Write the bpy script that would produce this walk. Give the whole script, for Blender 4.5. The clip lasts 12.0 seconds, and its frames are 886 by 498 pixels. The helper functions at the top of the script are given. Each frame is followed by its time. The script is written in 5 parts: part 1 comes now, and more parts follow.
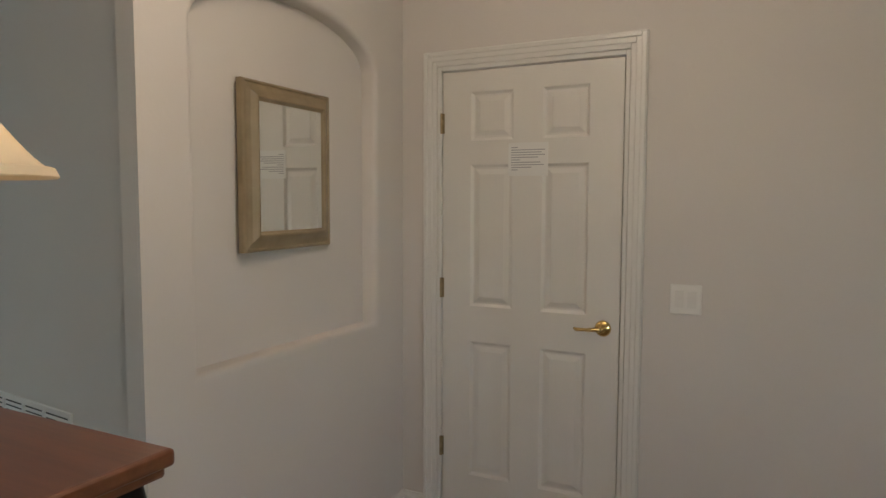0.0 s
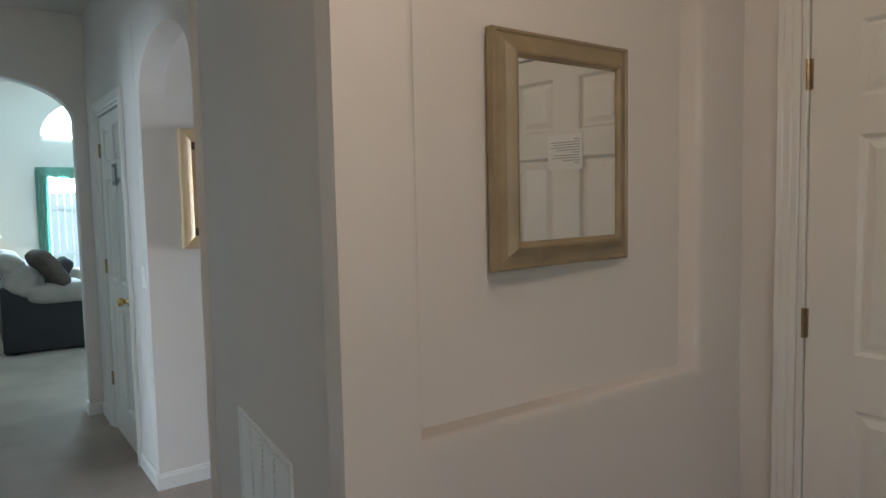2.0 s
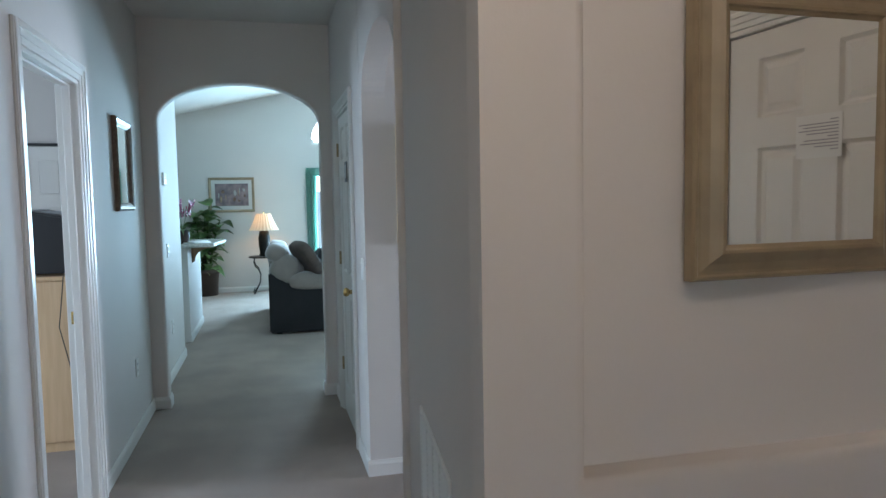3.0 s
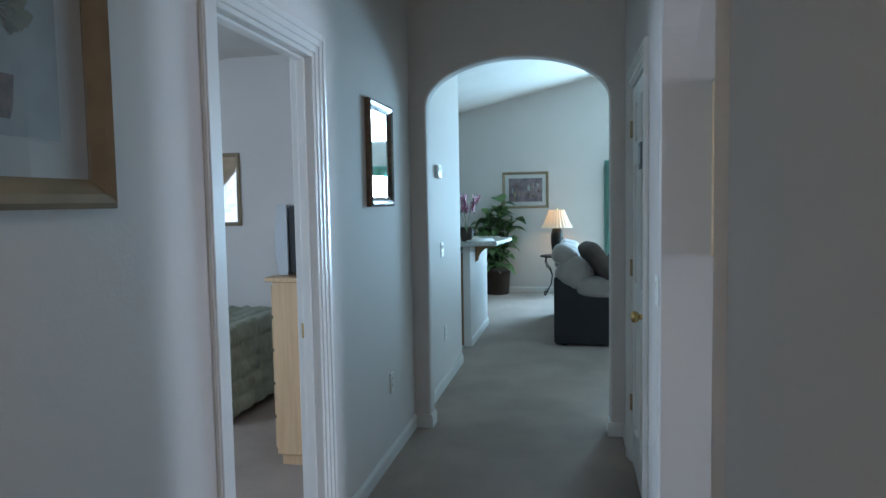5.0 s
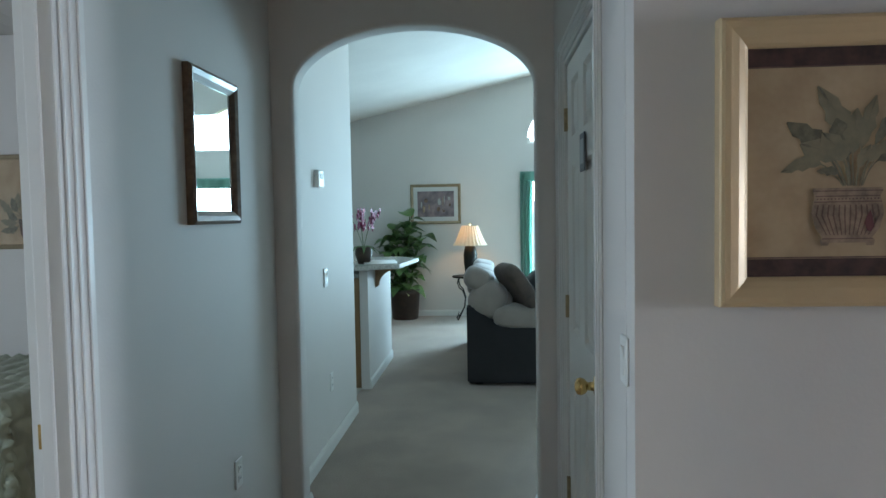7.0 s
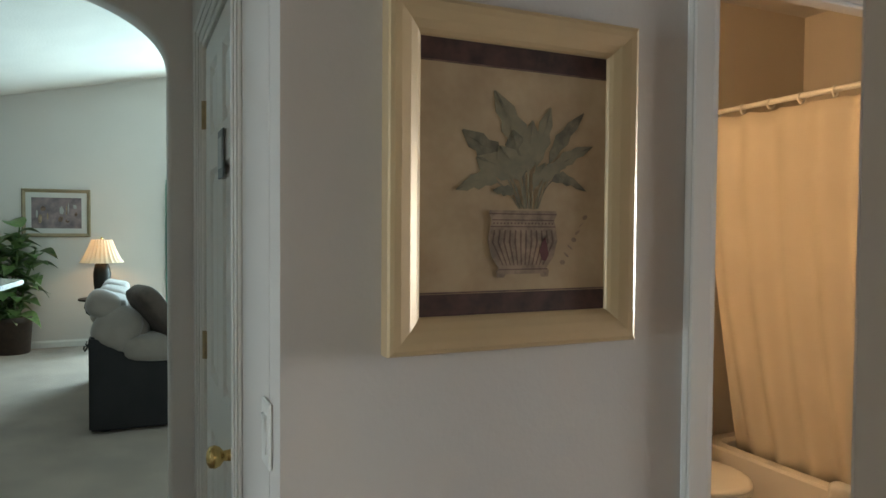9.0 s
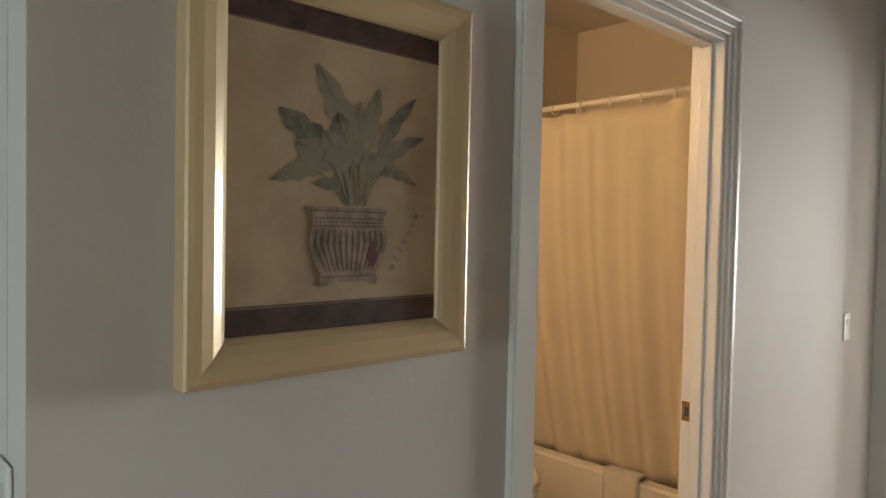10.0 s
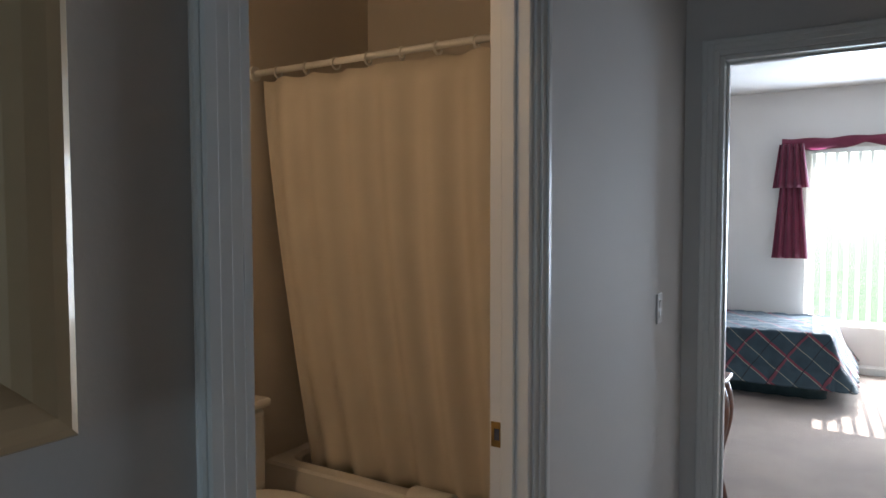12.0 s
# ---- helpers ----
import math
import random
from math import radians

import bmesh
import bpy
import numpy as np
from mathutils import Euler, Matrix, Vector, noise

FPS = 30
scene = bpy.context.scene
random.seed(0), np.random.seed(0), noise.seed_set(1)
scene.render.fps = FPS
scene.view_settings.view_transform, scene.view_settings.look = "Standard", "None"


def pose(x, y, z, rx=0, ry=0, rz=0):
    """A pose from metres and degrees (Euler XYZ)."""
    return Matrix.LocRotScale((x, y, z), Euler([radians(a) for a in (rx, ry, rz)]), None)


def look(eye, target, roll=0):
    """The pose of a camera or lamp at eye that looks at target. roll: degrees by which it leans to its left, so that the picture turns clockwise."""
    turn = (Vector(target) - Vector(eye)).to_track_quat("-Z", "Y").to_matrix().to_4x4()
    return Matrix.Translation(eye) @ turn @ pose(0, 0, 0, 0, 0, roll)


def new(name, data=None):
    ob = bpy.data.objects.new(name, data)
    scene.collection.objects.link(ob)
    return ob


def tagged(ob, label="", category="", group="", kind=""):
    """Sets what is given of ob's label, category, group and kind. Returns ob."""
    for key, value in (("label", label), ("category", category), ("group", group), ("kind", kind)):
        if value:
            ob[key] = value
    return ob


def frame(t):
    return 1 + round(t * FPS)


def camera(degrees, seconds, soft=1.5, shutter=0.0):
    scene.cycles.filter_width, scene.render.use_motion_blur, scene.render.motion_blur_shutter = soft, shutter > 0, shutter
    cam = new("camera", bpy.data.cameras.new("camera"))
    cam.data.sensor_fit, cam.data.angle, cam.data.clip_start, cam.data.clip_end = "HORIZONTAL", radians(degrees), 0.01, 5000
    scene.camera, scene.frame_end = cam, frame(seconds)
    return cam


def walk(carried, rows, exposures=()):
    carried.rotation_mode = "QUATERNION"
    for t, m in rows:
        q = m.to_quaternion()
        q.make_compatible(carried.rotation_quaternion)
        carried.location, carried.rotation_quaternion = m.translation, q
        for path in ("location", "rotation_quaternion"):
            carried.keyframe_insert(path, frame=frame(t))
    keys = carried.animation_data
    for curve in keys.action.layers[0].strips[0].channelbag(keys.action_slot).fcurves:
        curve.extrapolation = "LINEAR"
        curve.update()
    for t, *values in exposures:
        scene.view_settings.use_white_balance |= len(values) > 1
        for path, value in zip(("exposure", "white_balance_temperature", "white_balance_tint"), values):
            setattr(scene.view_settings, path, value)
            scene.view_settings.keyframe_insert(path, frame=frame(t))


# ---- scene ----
import itertools

cam = camera(66.3, 12.0)
PATH = [
    (0, (-0.125, 0.355, 1.471), (-1.033, 2.131, 1.322), 0.2),
    (0.5, (-0.223, 0.529, 1.475), (-1.261, 2.232, 1.325), -0.5),
    (1, (-0.319, 0.717, 1.486), (-1.578, 2.263, 1.319), -1.6),
    (1.5, (-0.42, 0.901, 1.466), (-1.883, 2.255, 1.305), -1.8),
    (2, (-0.487, 1.04, 1.469), (-2.124, 2.179, 1.315), -1.2),
    (2.5, (-0.538, 1.182, 1.46), (-2.344, 2.032, 1.321), -1.2),
    (3, (-0.607, 1.294, 1.45), (-2.541, 1.78, 1.307), -1.0),
    (3.5, (-0.766, 1.376, 1.431), (-2.75, 1.58, 1.288), -1.3),
    (3.7, (-0.867, 1.411, 1.435), (-2.859, 1.517, 1.3), -1.3),
    (5.3, (-1.714, 1.459, 1.441), (-3.666, 1.046, 1.3), -1.0),
    (5.5, (-1.823, 1.436, 1.444), (-3.783, 1.059, 1.304), -0.8),
    (6, (-2.113, 1.426, 1.427), (-4.075, 1.069, 1.282), -1.5),
    (6.5, (-2.398, 1.447, 1.443), (-4.373, 1.156, 1.329), -1.7),
    (6.7, (-2.488, 1.443, 1.436), (-4.471, 1.203, 1.331), -1.4),
    (8.3, (-2.889, 1.487, 1.453), (-4.826, 1.979, 1.373), 0.0),
    (8.5, (-2.936, 1.508, 1.451), (-4.843, 2.108, 1.381), 0.3),
    (9, (-3.01, 1.551, 1.447), (-4.833, 2.371, 1.387), 0.4),
    (9.5, (-3.106, 1.577, 1.45), (-4.798, 2.642, 1.386), 1.0),
    (10, (-3.208, 1.574, 1.452), (-4.665, 2.942, 1.39), 1.2),
    (10.5, (-3.258, 1.58, 1.447), (-4.48, 3.162, 1.388), 0.6),
    (11, (-3.309, 1.687, 1.436), (-4.405, 3.358, 1.362), 0.3),
    (11.5, (-3.388, 1.898, 1.437), (-4.447, 3.593, 1.35), -0.1),
    (12, (-3.461, 2.092, 1.433), (-4.504, 3.796, 1.334), -0.1),
]
EXPOSURES = [(0, 3.98, 6900, 12), (1.5, 3.9, 6950, 13), (2.5, 3.8, 6400, 16), (3.5, 3.56, 6200, 16), (5.5, 3.38, 6050, 16), (6.5, 3.33, 6400, 14), (8.5, 3.4, 7400, 15), (9.5, 3.36, 8000, 14), (10.5, 3.32, 7600, 12), (11.0, 2.85, 6700, 12), (12, 2.06, 6200, 12)]
walk(cam, [(t, look(eye, target, roll)) for t, eye, target, roll in PATH], EXPOSURES)
world = bpy.data.worlds.new("world")
scene.world = world
world.use_nodes = True
wn, wl = world.node_tree.nodes, world.node_tree.links
sky = wn.new("ShaderNodeTexSky")
sky.sky_type, sky.sun_disc = "NISHITA", False
sky.sun_elevation, sky.sun_rotation = radians(44), radians(-3)
wl.new(sky.outputs["Color"], wn["Background"].inputs["Color"])
wn["Background"].inputs["Strength"].default_value = 0.15


def lamp(name, kind, m, energy, color, size=None, size_y=None, angle=None):
    data = bpy.data.lights.new(name, kind)
    data.energy, data.color = energy, color
    if kind == "AREA":
        data.shape, data.size, data.size_y = "RECTANGLE", size, size_y
    elif kind == "SUN":
        data.angle = radians(angle)
    else:
        data.shadow_soft_size = size
    ob = new(name, data)
    ob.matrix_world = m
    return ob


WARM = (1.0, 0.70, 0.42)
lamp("sun", "SUN", look((0, 0, 0), (0.045, -0.80, -0.77)), 5.0, (1.0, 0.95, 0.88), angle=0.5)
lamp("living_window_light", "AREA", look((-12.19, 2.88, 1.15), (-8.4, 2.7, 1.0)), 30, (0.45, 0.80, 1.0), 1.7, 1.45)
lamp("transom_light", "AREA", look((-12.19, 2.88, 2.68), (-8.4, 2.7, 1.6)), 5.0, (0.48, 0.83, 1.0), 1.6, 0.5)
lamp("bedroom_window_light", "AREA", look((-3.14, -3.18, 1.37), (-3.6, 0, 1.2)), 9.5, (0.62, 0.83, 1.0), 1.3, 1.2)
lamp("rear_bedroom_window_light", "AREA", look((-3.10, 9.08, 1.23), (-3.3, 5.1, 1.15)), 31, (0.66, 0.82, 1.0), 1.5, 1.6)
# soft fill added for the entry, from an assumed window out of view
lamp("entry_fill_light", "AREA", look((2.3, 0.25, 1.5), (-2, 2.0, 1.2)), 0.35, (1.0, 0.92, 0.82), 1.2, 1.1)
# unseen bulb with no fixture, added overhead to light the niche and entry walls
lamp("entry_unseen_bulb", "POINT", pose(-0.72, 1.5, 2.45), 1.4, (1.0, 0.83, 0.67), 0.2)
lamp("console_lamp_bulb", "POINT", pose(-1.10, 0.77, 1.57), 0.15, (1.0, 0.80, 0.58), 0.03)
lamp("sofa_lamp_bulb", "POINT", pose(-11.85, 1.165, 1.14), 0.40, WARM, 0.04)
lamp("vanity_bulb", "POINT", pose(-5.25, 2.3, 2.1), 3.0, (1.0, 0.70, 0.41), 0.1)

# ---- materials ----


def material(name, color, rough=0.6, metal=0.0, var=0.06, scale=3.0, fine=120.0, bump=0.15, depth=0.002, color2=None, sheen=0.0, coat=0.0, dist=None, per=0.0):
    """Base colour varied at two scales, with fine relief."""
    m = bpy.data.materials.new(name)
    m.use_nodes = True
    n, l = m.node_tree.nodes, m.node_tree.links
    b = n["Principled BSDF"]
    tc = n.new("ShaderNodeTexCoord")
    big, small = n.new("ShaderNodeTexNoise"), n.new("ShaderNodeTexNoise")
    big.inputs["Scale"].default_value, big.inputs["Detail"].default_value = scale, 3
    small.inputs["Scale"].default_value, small.inputs["Detail"].default_value = fine, 2
    l.new(tc.outputs["Object"], big.inputs["Vector"])
    l.new(tc.outputs["Object"], small.inputs["Vector"])
    mix = n.new("ShaderNodeMix")
    mix.data_type = "RGBA"
    c2 = color2 or tuple(c * (1 - 2.2 * var) for c in color)
    mix.inputs["A"].default_value, mix.inputs["B"].default_value = (*color, 1), (*c2, 1)
    add = n.new("ShaderNodeMath")
    add.operation = "MULTIPLY_ADD"
    add.inputs[1].default_value = 0.35
    l.new(small.outputs["Fac"], add.inputs[0])
    ramp = n.new("ShaderNodeMapRange")
    ramp.inputs["From Min"].default_value, ramp.inputs["From Max"].default_value = 0.35, 0.65
    l.new(big.outputs["Fac"], ramp.inputs["Value"])
    mul = n.new("ShaderNodeMath")
    mul.operation = "MULTIPLY"
    mul.inputs[1].default_value = 0.65
    l.new(ramp.outputs["Result"], mul.inputs[0])
    l.new(mul.outputs[0], add.inputs[2])
    l.new(add.outputs[0], mix.inputs["Factor"])
    last = mix.outputs["Result"]
    if per:
        info, hsv = n.new("ShaderNodeObjectInfo"), n.new("ShaderNodeHueSaturation")
        mr = n.new("ShaderNodeMapRange")
        mr.inputs["To Min"].default_value, mr.inputs["To Max"].default_value = 1 - per, 1 + per
        l.new(info.outputs["Random"], mr.inputs["Value"])
        l.new(mr.outputs["Result"], hsv.inputs["Value"])
        l.new(last, hsv.inputs["Color"])
        last = hsv.outputs["Color"]
    l.new(last, b.inputs["Base Color"])
    b.inputs["Roughness"].default_value, b.inputs["Metallic"].default_value = rough, metal
    b.inputs["Sheen Weight"].default_value = sheen
    b.inputs["Coat Weight"].default_value = coat
    if bump:
        bp = n.new("ShaderNodeBump")
        bp.inputs["Strength"].default_value, bp.inputs["Distance"].default_value = bump, depth
        l.new(small.outputs["Fac"], bp.inputs["Height"])
        l.new(bp.outputs["Normal"], b.inputs["Normal"])
    return m


def wood(name, c1, c2, rough=0.4, axis=0, coat=0.2):
    m = material(name, c1, rough, var=0.1, color2=c2, bump=0.08, depth=0.001, coat=coat)
    n, l = m.node_tree.nodes, m.node_tree.links
    tc = n["Texture Coordinate"]
    mp = n.new("ShaderNodeMapping")
    s = [1.0, 1.0, 1.0]
    for i in range(3):
        s[i] = 1.0 if i == axis else 14.0
    mp.inputs["Scale"].default_value = s
    l.new(tc.outputs["Object"], mp.inputs["Vector"])
    for nm in ("Noise Texture", "Noise Texture.001"):
        l.new(mp.outputs["Vector"], n[nm].inputs["Vector"])
    n["Noise Texture.001"].inputs["Scale"].default_value = 9
    return m


def plain(name, color, rough=0.5, metal=0.0, emit=0.0, alpha=1.0, trans=0.0):
    m = bpy.data.materials.new(name)
    m.use_nodes = True
    b = m.node_tree.nodes["Principled BSDF"]
    b.inputs["Base Color"].default_value = (*color, 1)
    b.inputs["Roughness"].default_value, b.inputs["Metallic"].default_value = rough, metal
    if emit:
        b.inputs["Emission Color"].default_value = (*color, 1)
        b.inputs["Emission Strength"].default_value = emit
    b.inputs["Transmission Weight"].default_value = trans
    return m


M_WALL = material("wall_paint", (0.670, 0.634, 0.602), 0.75, var=0.025, scale=1.2, fine=90, bump=0.25, depth=0.0015)
M_CEIL = material("ceiling_paint", (0.70, 0.67, 0.63), 0.9, var=0.04, scale=2, fine=45, bump=0.6, depth=0.004)
M_TRIM = material("trim_gloss_white", (0.74, 0.73, 0.70), 0.28, var=0.02, scale=2, fine=60, bump=0.05)
M_DOOR = material("door_satin_white", (0.72, 0.70, 0.66), 0.38, var=0.03, scale=2, fine=70, bump=0.08, depth=0.001)
M_CARPET = material("cut_pile_carpet", (0.44, 0.345, 0.285), 1.0, var=0.13, scale=2.2, fine=420, bump=0.9, depth=0.008, sheen=0.15)
M_TILE = material("floor_tile", (0.5, 0.47, 0.42), 0.35, var=0.08, scale=5)
M_BRASS = material("polished_brass", (0.78, 0.55, 0.22), 0.22, 1.0, var=0.1, scale=20, bump=0.03)
M_HINGE = material("aged_brass", (0.42, 0.33, 0.2), 0.4, 1.0, var=0.15, scale=40, bump=0.05)
M_PLATE = material("white_plastic", (0.78, 0.77, 0.74), 0.35, var=0.02, bump=0.0)
M_MIRROR = plain("mirror_silver", (0.82, 0.84, 0.83), 0.02, 1.0)
M_GLASS = plain("pane_glass", (0.95, 0.98, 0.97), 0.02, 0.0, trans=1.0)
M_GOLDFRAME = material("antique_gold_frame", (0.34, 0.265, 0.165), 0.42, 0.1, var=0.14, scale=9, fine=50, bump=0.12, color2=(0.24, 0.185, 0.115))
M_CHAMPAGNE = material("champagne_gilt", (0.66, 0.48, 0.28), 0.34, 0.15, var=0.05, scale=4, fine=60, bump=0.05, coat=0.3)
M_BROWNFRAME = wood("brown_gilt_frame", (0.20, 0.13, 0.08), (0.10, 0.06, 0.035), 0.4)
M_CHERRY = wood("cherry_veneer", (0.19, 0.065, 0.028), (0.12, 0.038, 0.016), 0.32, coat=0.5)
M_MAPLE = wood("maple_laminate", (0.62, 0.42, 0.25), (0.52, 0.34, 0.19), 0.4, axis=2)
M_OAK = wood("oak_panel", (0.30, 0.17, 0.08), (0.22, 0.12, 0.05), 0.45, axis=2)
M_IRON = material("black_iron", (0.02, 0.018, 0.016), 0.45, 0.6, bump=0.1)
M_COUNTER = material("speckled_laminate", (0.55, 0.53, 0.48), 0.25, var=0.2, scale=60, fine=200, bump=0.02)
M_LEATHER = material("black_leather", (0.013, 0.011, 0.013), 0.75, var=0.2, scale=8, fine=150, bump=0.3, depth=0.002)
M_MICRO = material("taupe_microfibre", (0.29, 0.24, 0.21), 0.95, var=0.1, scale=6, fine=220, bump=0.25, sheen=0.4)
M_PILLOW = material("striped_pillow", (0.055, 0.038, 0.032), 0.85, var=0.2, scale=16, fine=200, bump=0.3, color2=(0.10, 0.07, 0.055), sheen=0.03)
M_LEAF = material("dieffenbachia_leaf", (0.04, 0.12, 0.04), 0.35, var=0.2, scale=30, fine=160, bump=0.3, color2=(0.16, 0.24, 0.08), per=0.25)
M_STEM = material("plant_stem", (0.10, 0.16, 0.05), 0.5)
M_POT = material("brown_pot", (0.06, 0.035, 0.025), 0.5, var=0.2, scale=20)
M_ORCHID = material("crimson_orchid", (0.42, 0.03, 0.14), 0.6, var=0.2)
M_GREENCURT = material("green_curtain", (0.20, 0.36, 0.31), 0.85, var=0.12, scale=12, fine=300, sheen=0.2)
M_REDCURT = material("burgundy_curtain", (0.20, 0.022, 0.06), 0.7, var=0.15, scale=9, fine=300, sheen=0.3)
M_SAGE = material("sage_quilt", (0.36, 0.39, 0.30), 0.9, var=0.12, scale=8, fine=260, bump=0.4, depth=0.003, sheen=0.2)
M_TEAL = material("teal_bed_skirt", (0.03, 0.06, 0.065), 0.9, var=0.15)
M_SHOWER = material("cream_shower_curtain", (0.66, 0.60, 0.50), 0.7, var=0.04, scale=4, fine=500, bump=0.1)
M_TUB = material("white_enamel", (0.80, 0.78, 0.74), 0.15, var=0.03, bump=0.0)
M_TOWEL = material("white_towel", (0.78, 0.77, 0.74), 1.0, var=0.06, scale=20, fine=350, bump=0.8, depth=0.006)
M_TVDARK = material("black_plastic", (0.012, 0.012, 0.014), 0.4)
M_TVGREY = material("silver_plastic", (0.42, 0.45, 0.47), 0.4, var=0.04)
M_PAPER = material("paper", (0.76, 0.76, 0.74), 0.8, var=0.02, bump=0.0)
M_TEXT = plain("faded_type", (0.30, 0.30, 0.33), 0.8)
# near-black that paints the shade inside small holes
M_HOLESHADE = plain("hole_shade", (0.08, 0.08, 0.10), 0.8)
M_MAT = material("picture_mat", (0.60, 0.60, 0.58), 0.85, var=0.03)
M_ART = material("aged_print_ground", (0.55, 0.41, 0.255), 0.55, var=0.2, scale=9, fine=70, color2=(0.40, 0.275, 0.16), bump=0.0)
M_ARTBAND = material("print_band", (0.11, 0.05, 0.04), 0.5, var=0.35, scale=24, fine=90, bump=0.0)
M_ARTLEAF = material("print_leaf", (0.20, 0.18, 0.115), 0.55, var=0.3, scale=40, color2=(0.30, 0.25, 0.155), bump=0.0)
M_ARTLEAF2 = material("print_leaf_light", (0.27, 0.235, 0.15), 0.55, var=0.3, scale=40, bump=0.0)
M_ARTPOT = material("print_pot", (0.46, 0.32, 0.22), 0.55, var=0.3, scale=30, bump=0.0)
M_ARTPOTD = material("print_pot_dark", (0.24, 0.14, 0.10), 0.55, var=0.3, scale=30, bump=0.0)
M_ARTRED = material("print_red", (0.15, 0.04, 0.04), 0.6, bump=0.0)
M_BLUEART = material("print_dusky", (0.10, 0.08, 0.10), 0.6, var=0.5, scale=9, fine=40, color2=(0.32, 0.24, 0.24), bump=0.0)
M_SHADE = material("cream_lamp_shade", (0.80, 0.72, 0.56), 0.8, var=0.03, fine=300)
M_SHADE.node_tree.nodes["Principled BSDF"].inputs["Emission Color"].default_value = (1.0, 0.80, 0.52, 1)
M_SHADE.node_tree.nodes["Principled BSDF"].inputs["Emission Strength"].default_value = 0.006
M_BLIND = material("white_blind", (0.80, 0.82, 0.82), 0.5, var=0.02)


def translucent(m, color, share):
    """Lets light through a thin cloth or slat."""
    n, l = m.node_tree.nodes, m.node_tree.links
    t, mx = n.new("ShaderNodeBsdfTranslucent"), n.new("ShaderNodeMixShader")
    t.inputs["Color"].default_value = (*color, 1)
    mx.inputs[0].default_value = share
    l.new(n["Principled BSDF"].outputs[0], mx.inputs[1])
    l.new(t.outputs[0], mx.inputs[2])
    l.new(mx.outputs[0], n["Material Output"].inputs["Surface"])


translucent(M_BLIND, (0.90, 0.92, 0.92), 0.6)
translucent(M_SHADE, (0.80, 0.68, 0.54), 0.35)
translucent(M_GREENCURT, (0.32, 0.58, 0.50), 0.5)
translucent(M_REDCURT, (0.35, 0.04, 0.10), 0.3)
M_GRASS = material("lawn", (0.06, 0.13, 0.03), 0.9, var=0.3, scale=3, fine=90, bump=0.6, depth=0.02)
M_FENCE = wood("grey_fence", (0.22, 0.24, 0.27), (0.15, 0.17, 0.20), 0.7, axis=2)
M_VENTSHADE = plain("duct_shade", (0.05, 0.05, 0.05), 0.8)
M_SIGN = material("grey_sign", (0.16, 0.18, 0.20), 0.5)


def plaid():
    m = material("plaid_comforter", (0.025, 0.05, 0.065), 0.9, var=0.15, scale=10, fine=250, bump=0.3, sheen=0.2)
    n, l = m.node_tree.nodes, m.node_tree.links
    tc, b = n["Texture Coordinate"], n["Principled BSDF"]
    last = b.inputs["Base Color"].links[0].from_socket
    for ang, per, thick, col in ((45, 0.26, 0.10, (0.15, 0.025, 0.04)), (-45, 0.26, 0.08, (0.14, 0.03, 0.045)), (45, 0.13, 0.05, (0.22, 0.20, 0.15)), (-45, 0.13, 0.04, (0.01, 0.012, 0.015))):
        mp, sep, fr, less, mx = n.new("ShaderNodeVectorMath"), None, n.new("ShaderNodeMath"), n.new("ShaderNodeMath"), n.new("ShaderNodeMix")
        mp.operation = "DOT_PRODUCT"
        a = radians(ang)
        mp.inputs[1].default_value = (math.cos(a) / per, 0.5 / per, math.sin(a) / per)
        l.new(tc.outputs["Object"], mp.inputs[0])
        fr.operation, less.operation = "FRACT", "LESS_THAN"
        less.inputs[1].default_value = thick
        l.new(mp.outputs["Value"], fr.inputs[0])
        l.new(fr.outputs[0], less.inputs[0])
        mx.data_type = "RGBA"
        mx.inputs["B"].default_value = (*col, 1)
        l.new(less.outputs[0], mx.inputs["Factor"])
        l.new(last, mx.inputs["A"])
        last = mx.outputs["Result"]
    l.new(last, b.inputs["Base Color"])
    return m


M_PLAID = plaid()

# ---- mesh helpers ----


def part(name, bm, mat, parent=None, label="", smooth=False, kind=""):
    """One mesh object from a bmesh, under a thing."""
    me = bpy.data.meshes.new(name)
    bmesh.ops.recalc_face_normals(bm, faces=bm.faces)
    bm.to_mesh(me)
    bm.free()
    me.materials.append(mat)
    if smooth:
        for p in me.polygons:
            p.use_smooth = True
    ob = new(name, me)
    if parent:
        ob.parent = parent
    return tagged(ob, label=label, kind=kind)


def thing(name, m, label, category, group=""):
    ob = new(name)
    ob.empty_display_size = 0.1
    ob.matrix_world = m
    return tagged(ob, label=label, category=category, group=group)


def place(ob, m):
    ob.matrix_basis = m
    return ob


def box(bm, x0, x1, y0, y1, z0, z1, bevel=0.0, seg=1):
    vs = [bm.verts.new(p) for p in itertools.product((x0, x1), (y0, y1), (z0, z1))]
    fs = [bm.faces.new([vs[i] for i in f]) for f in ((0, 1, 3, 2), (4, 6, 7, 5), (0, 4, 5, 1), (2, 3, 7, 6), (0, 2, 6, 4), (1, 5, 7, 3))]
    if bevel:
        es = {e for f in fs for e in f.edges}
        bmesh.ops.bevel(bm, geom=list(es), offset=bevel, segments=seg, affect="EDGES", profile=0.5)
    return vs


def boxed(x0, x1, y0, y1, z0, z1, bevel=0.0, seg=1):
    bm = bmesh.new()
    box(bm, x0, x1, y0, y1, z0, z1, bevel, seg)
    return bm


def extrude(bm, pts, vec):
    """A prism from a polygon of 3D points."""
    a = [bm.verts.new(p) for p in pts]
    b = [bm.verts.new(Vector(p) + Vector(vec)) for p in pts]
    bm.faces.new(a)
    bm.faces.new(b[::-1])
    n = len(a)
    for i in range(n):
        bm.faces.new((a[i], b[i], b[(i + 1) % n], a[(i + 1) % n]))


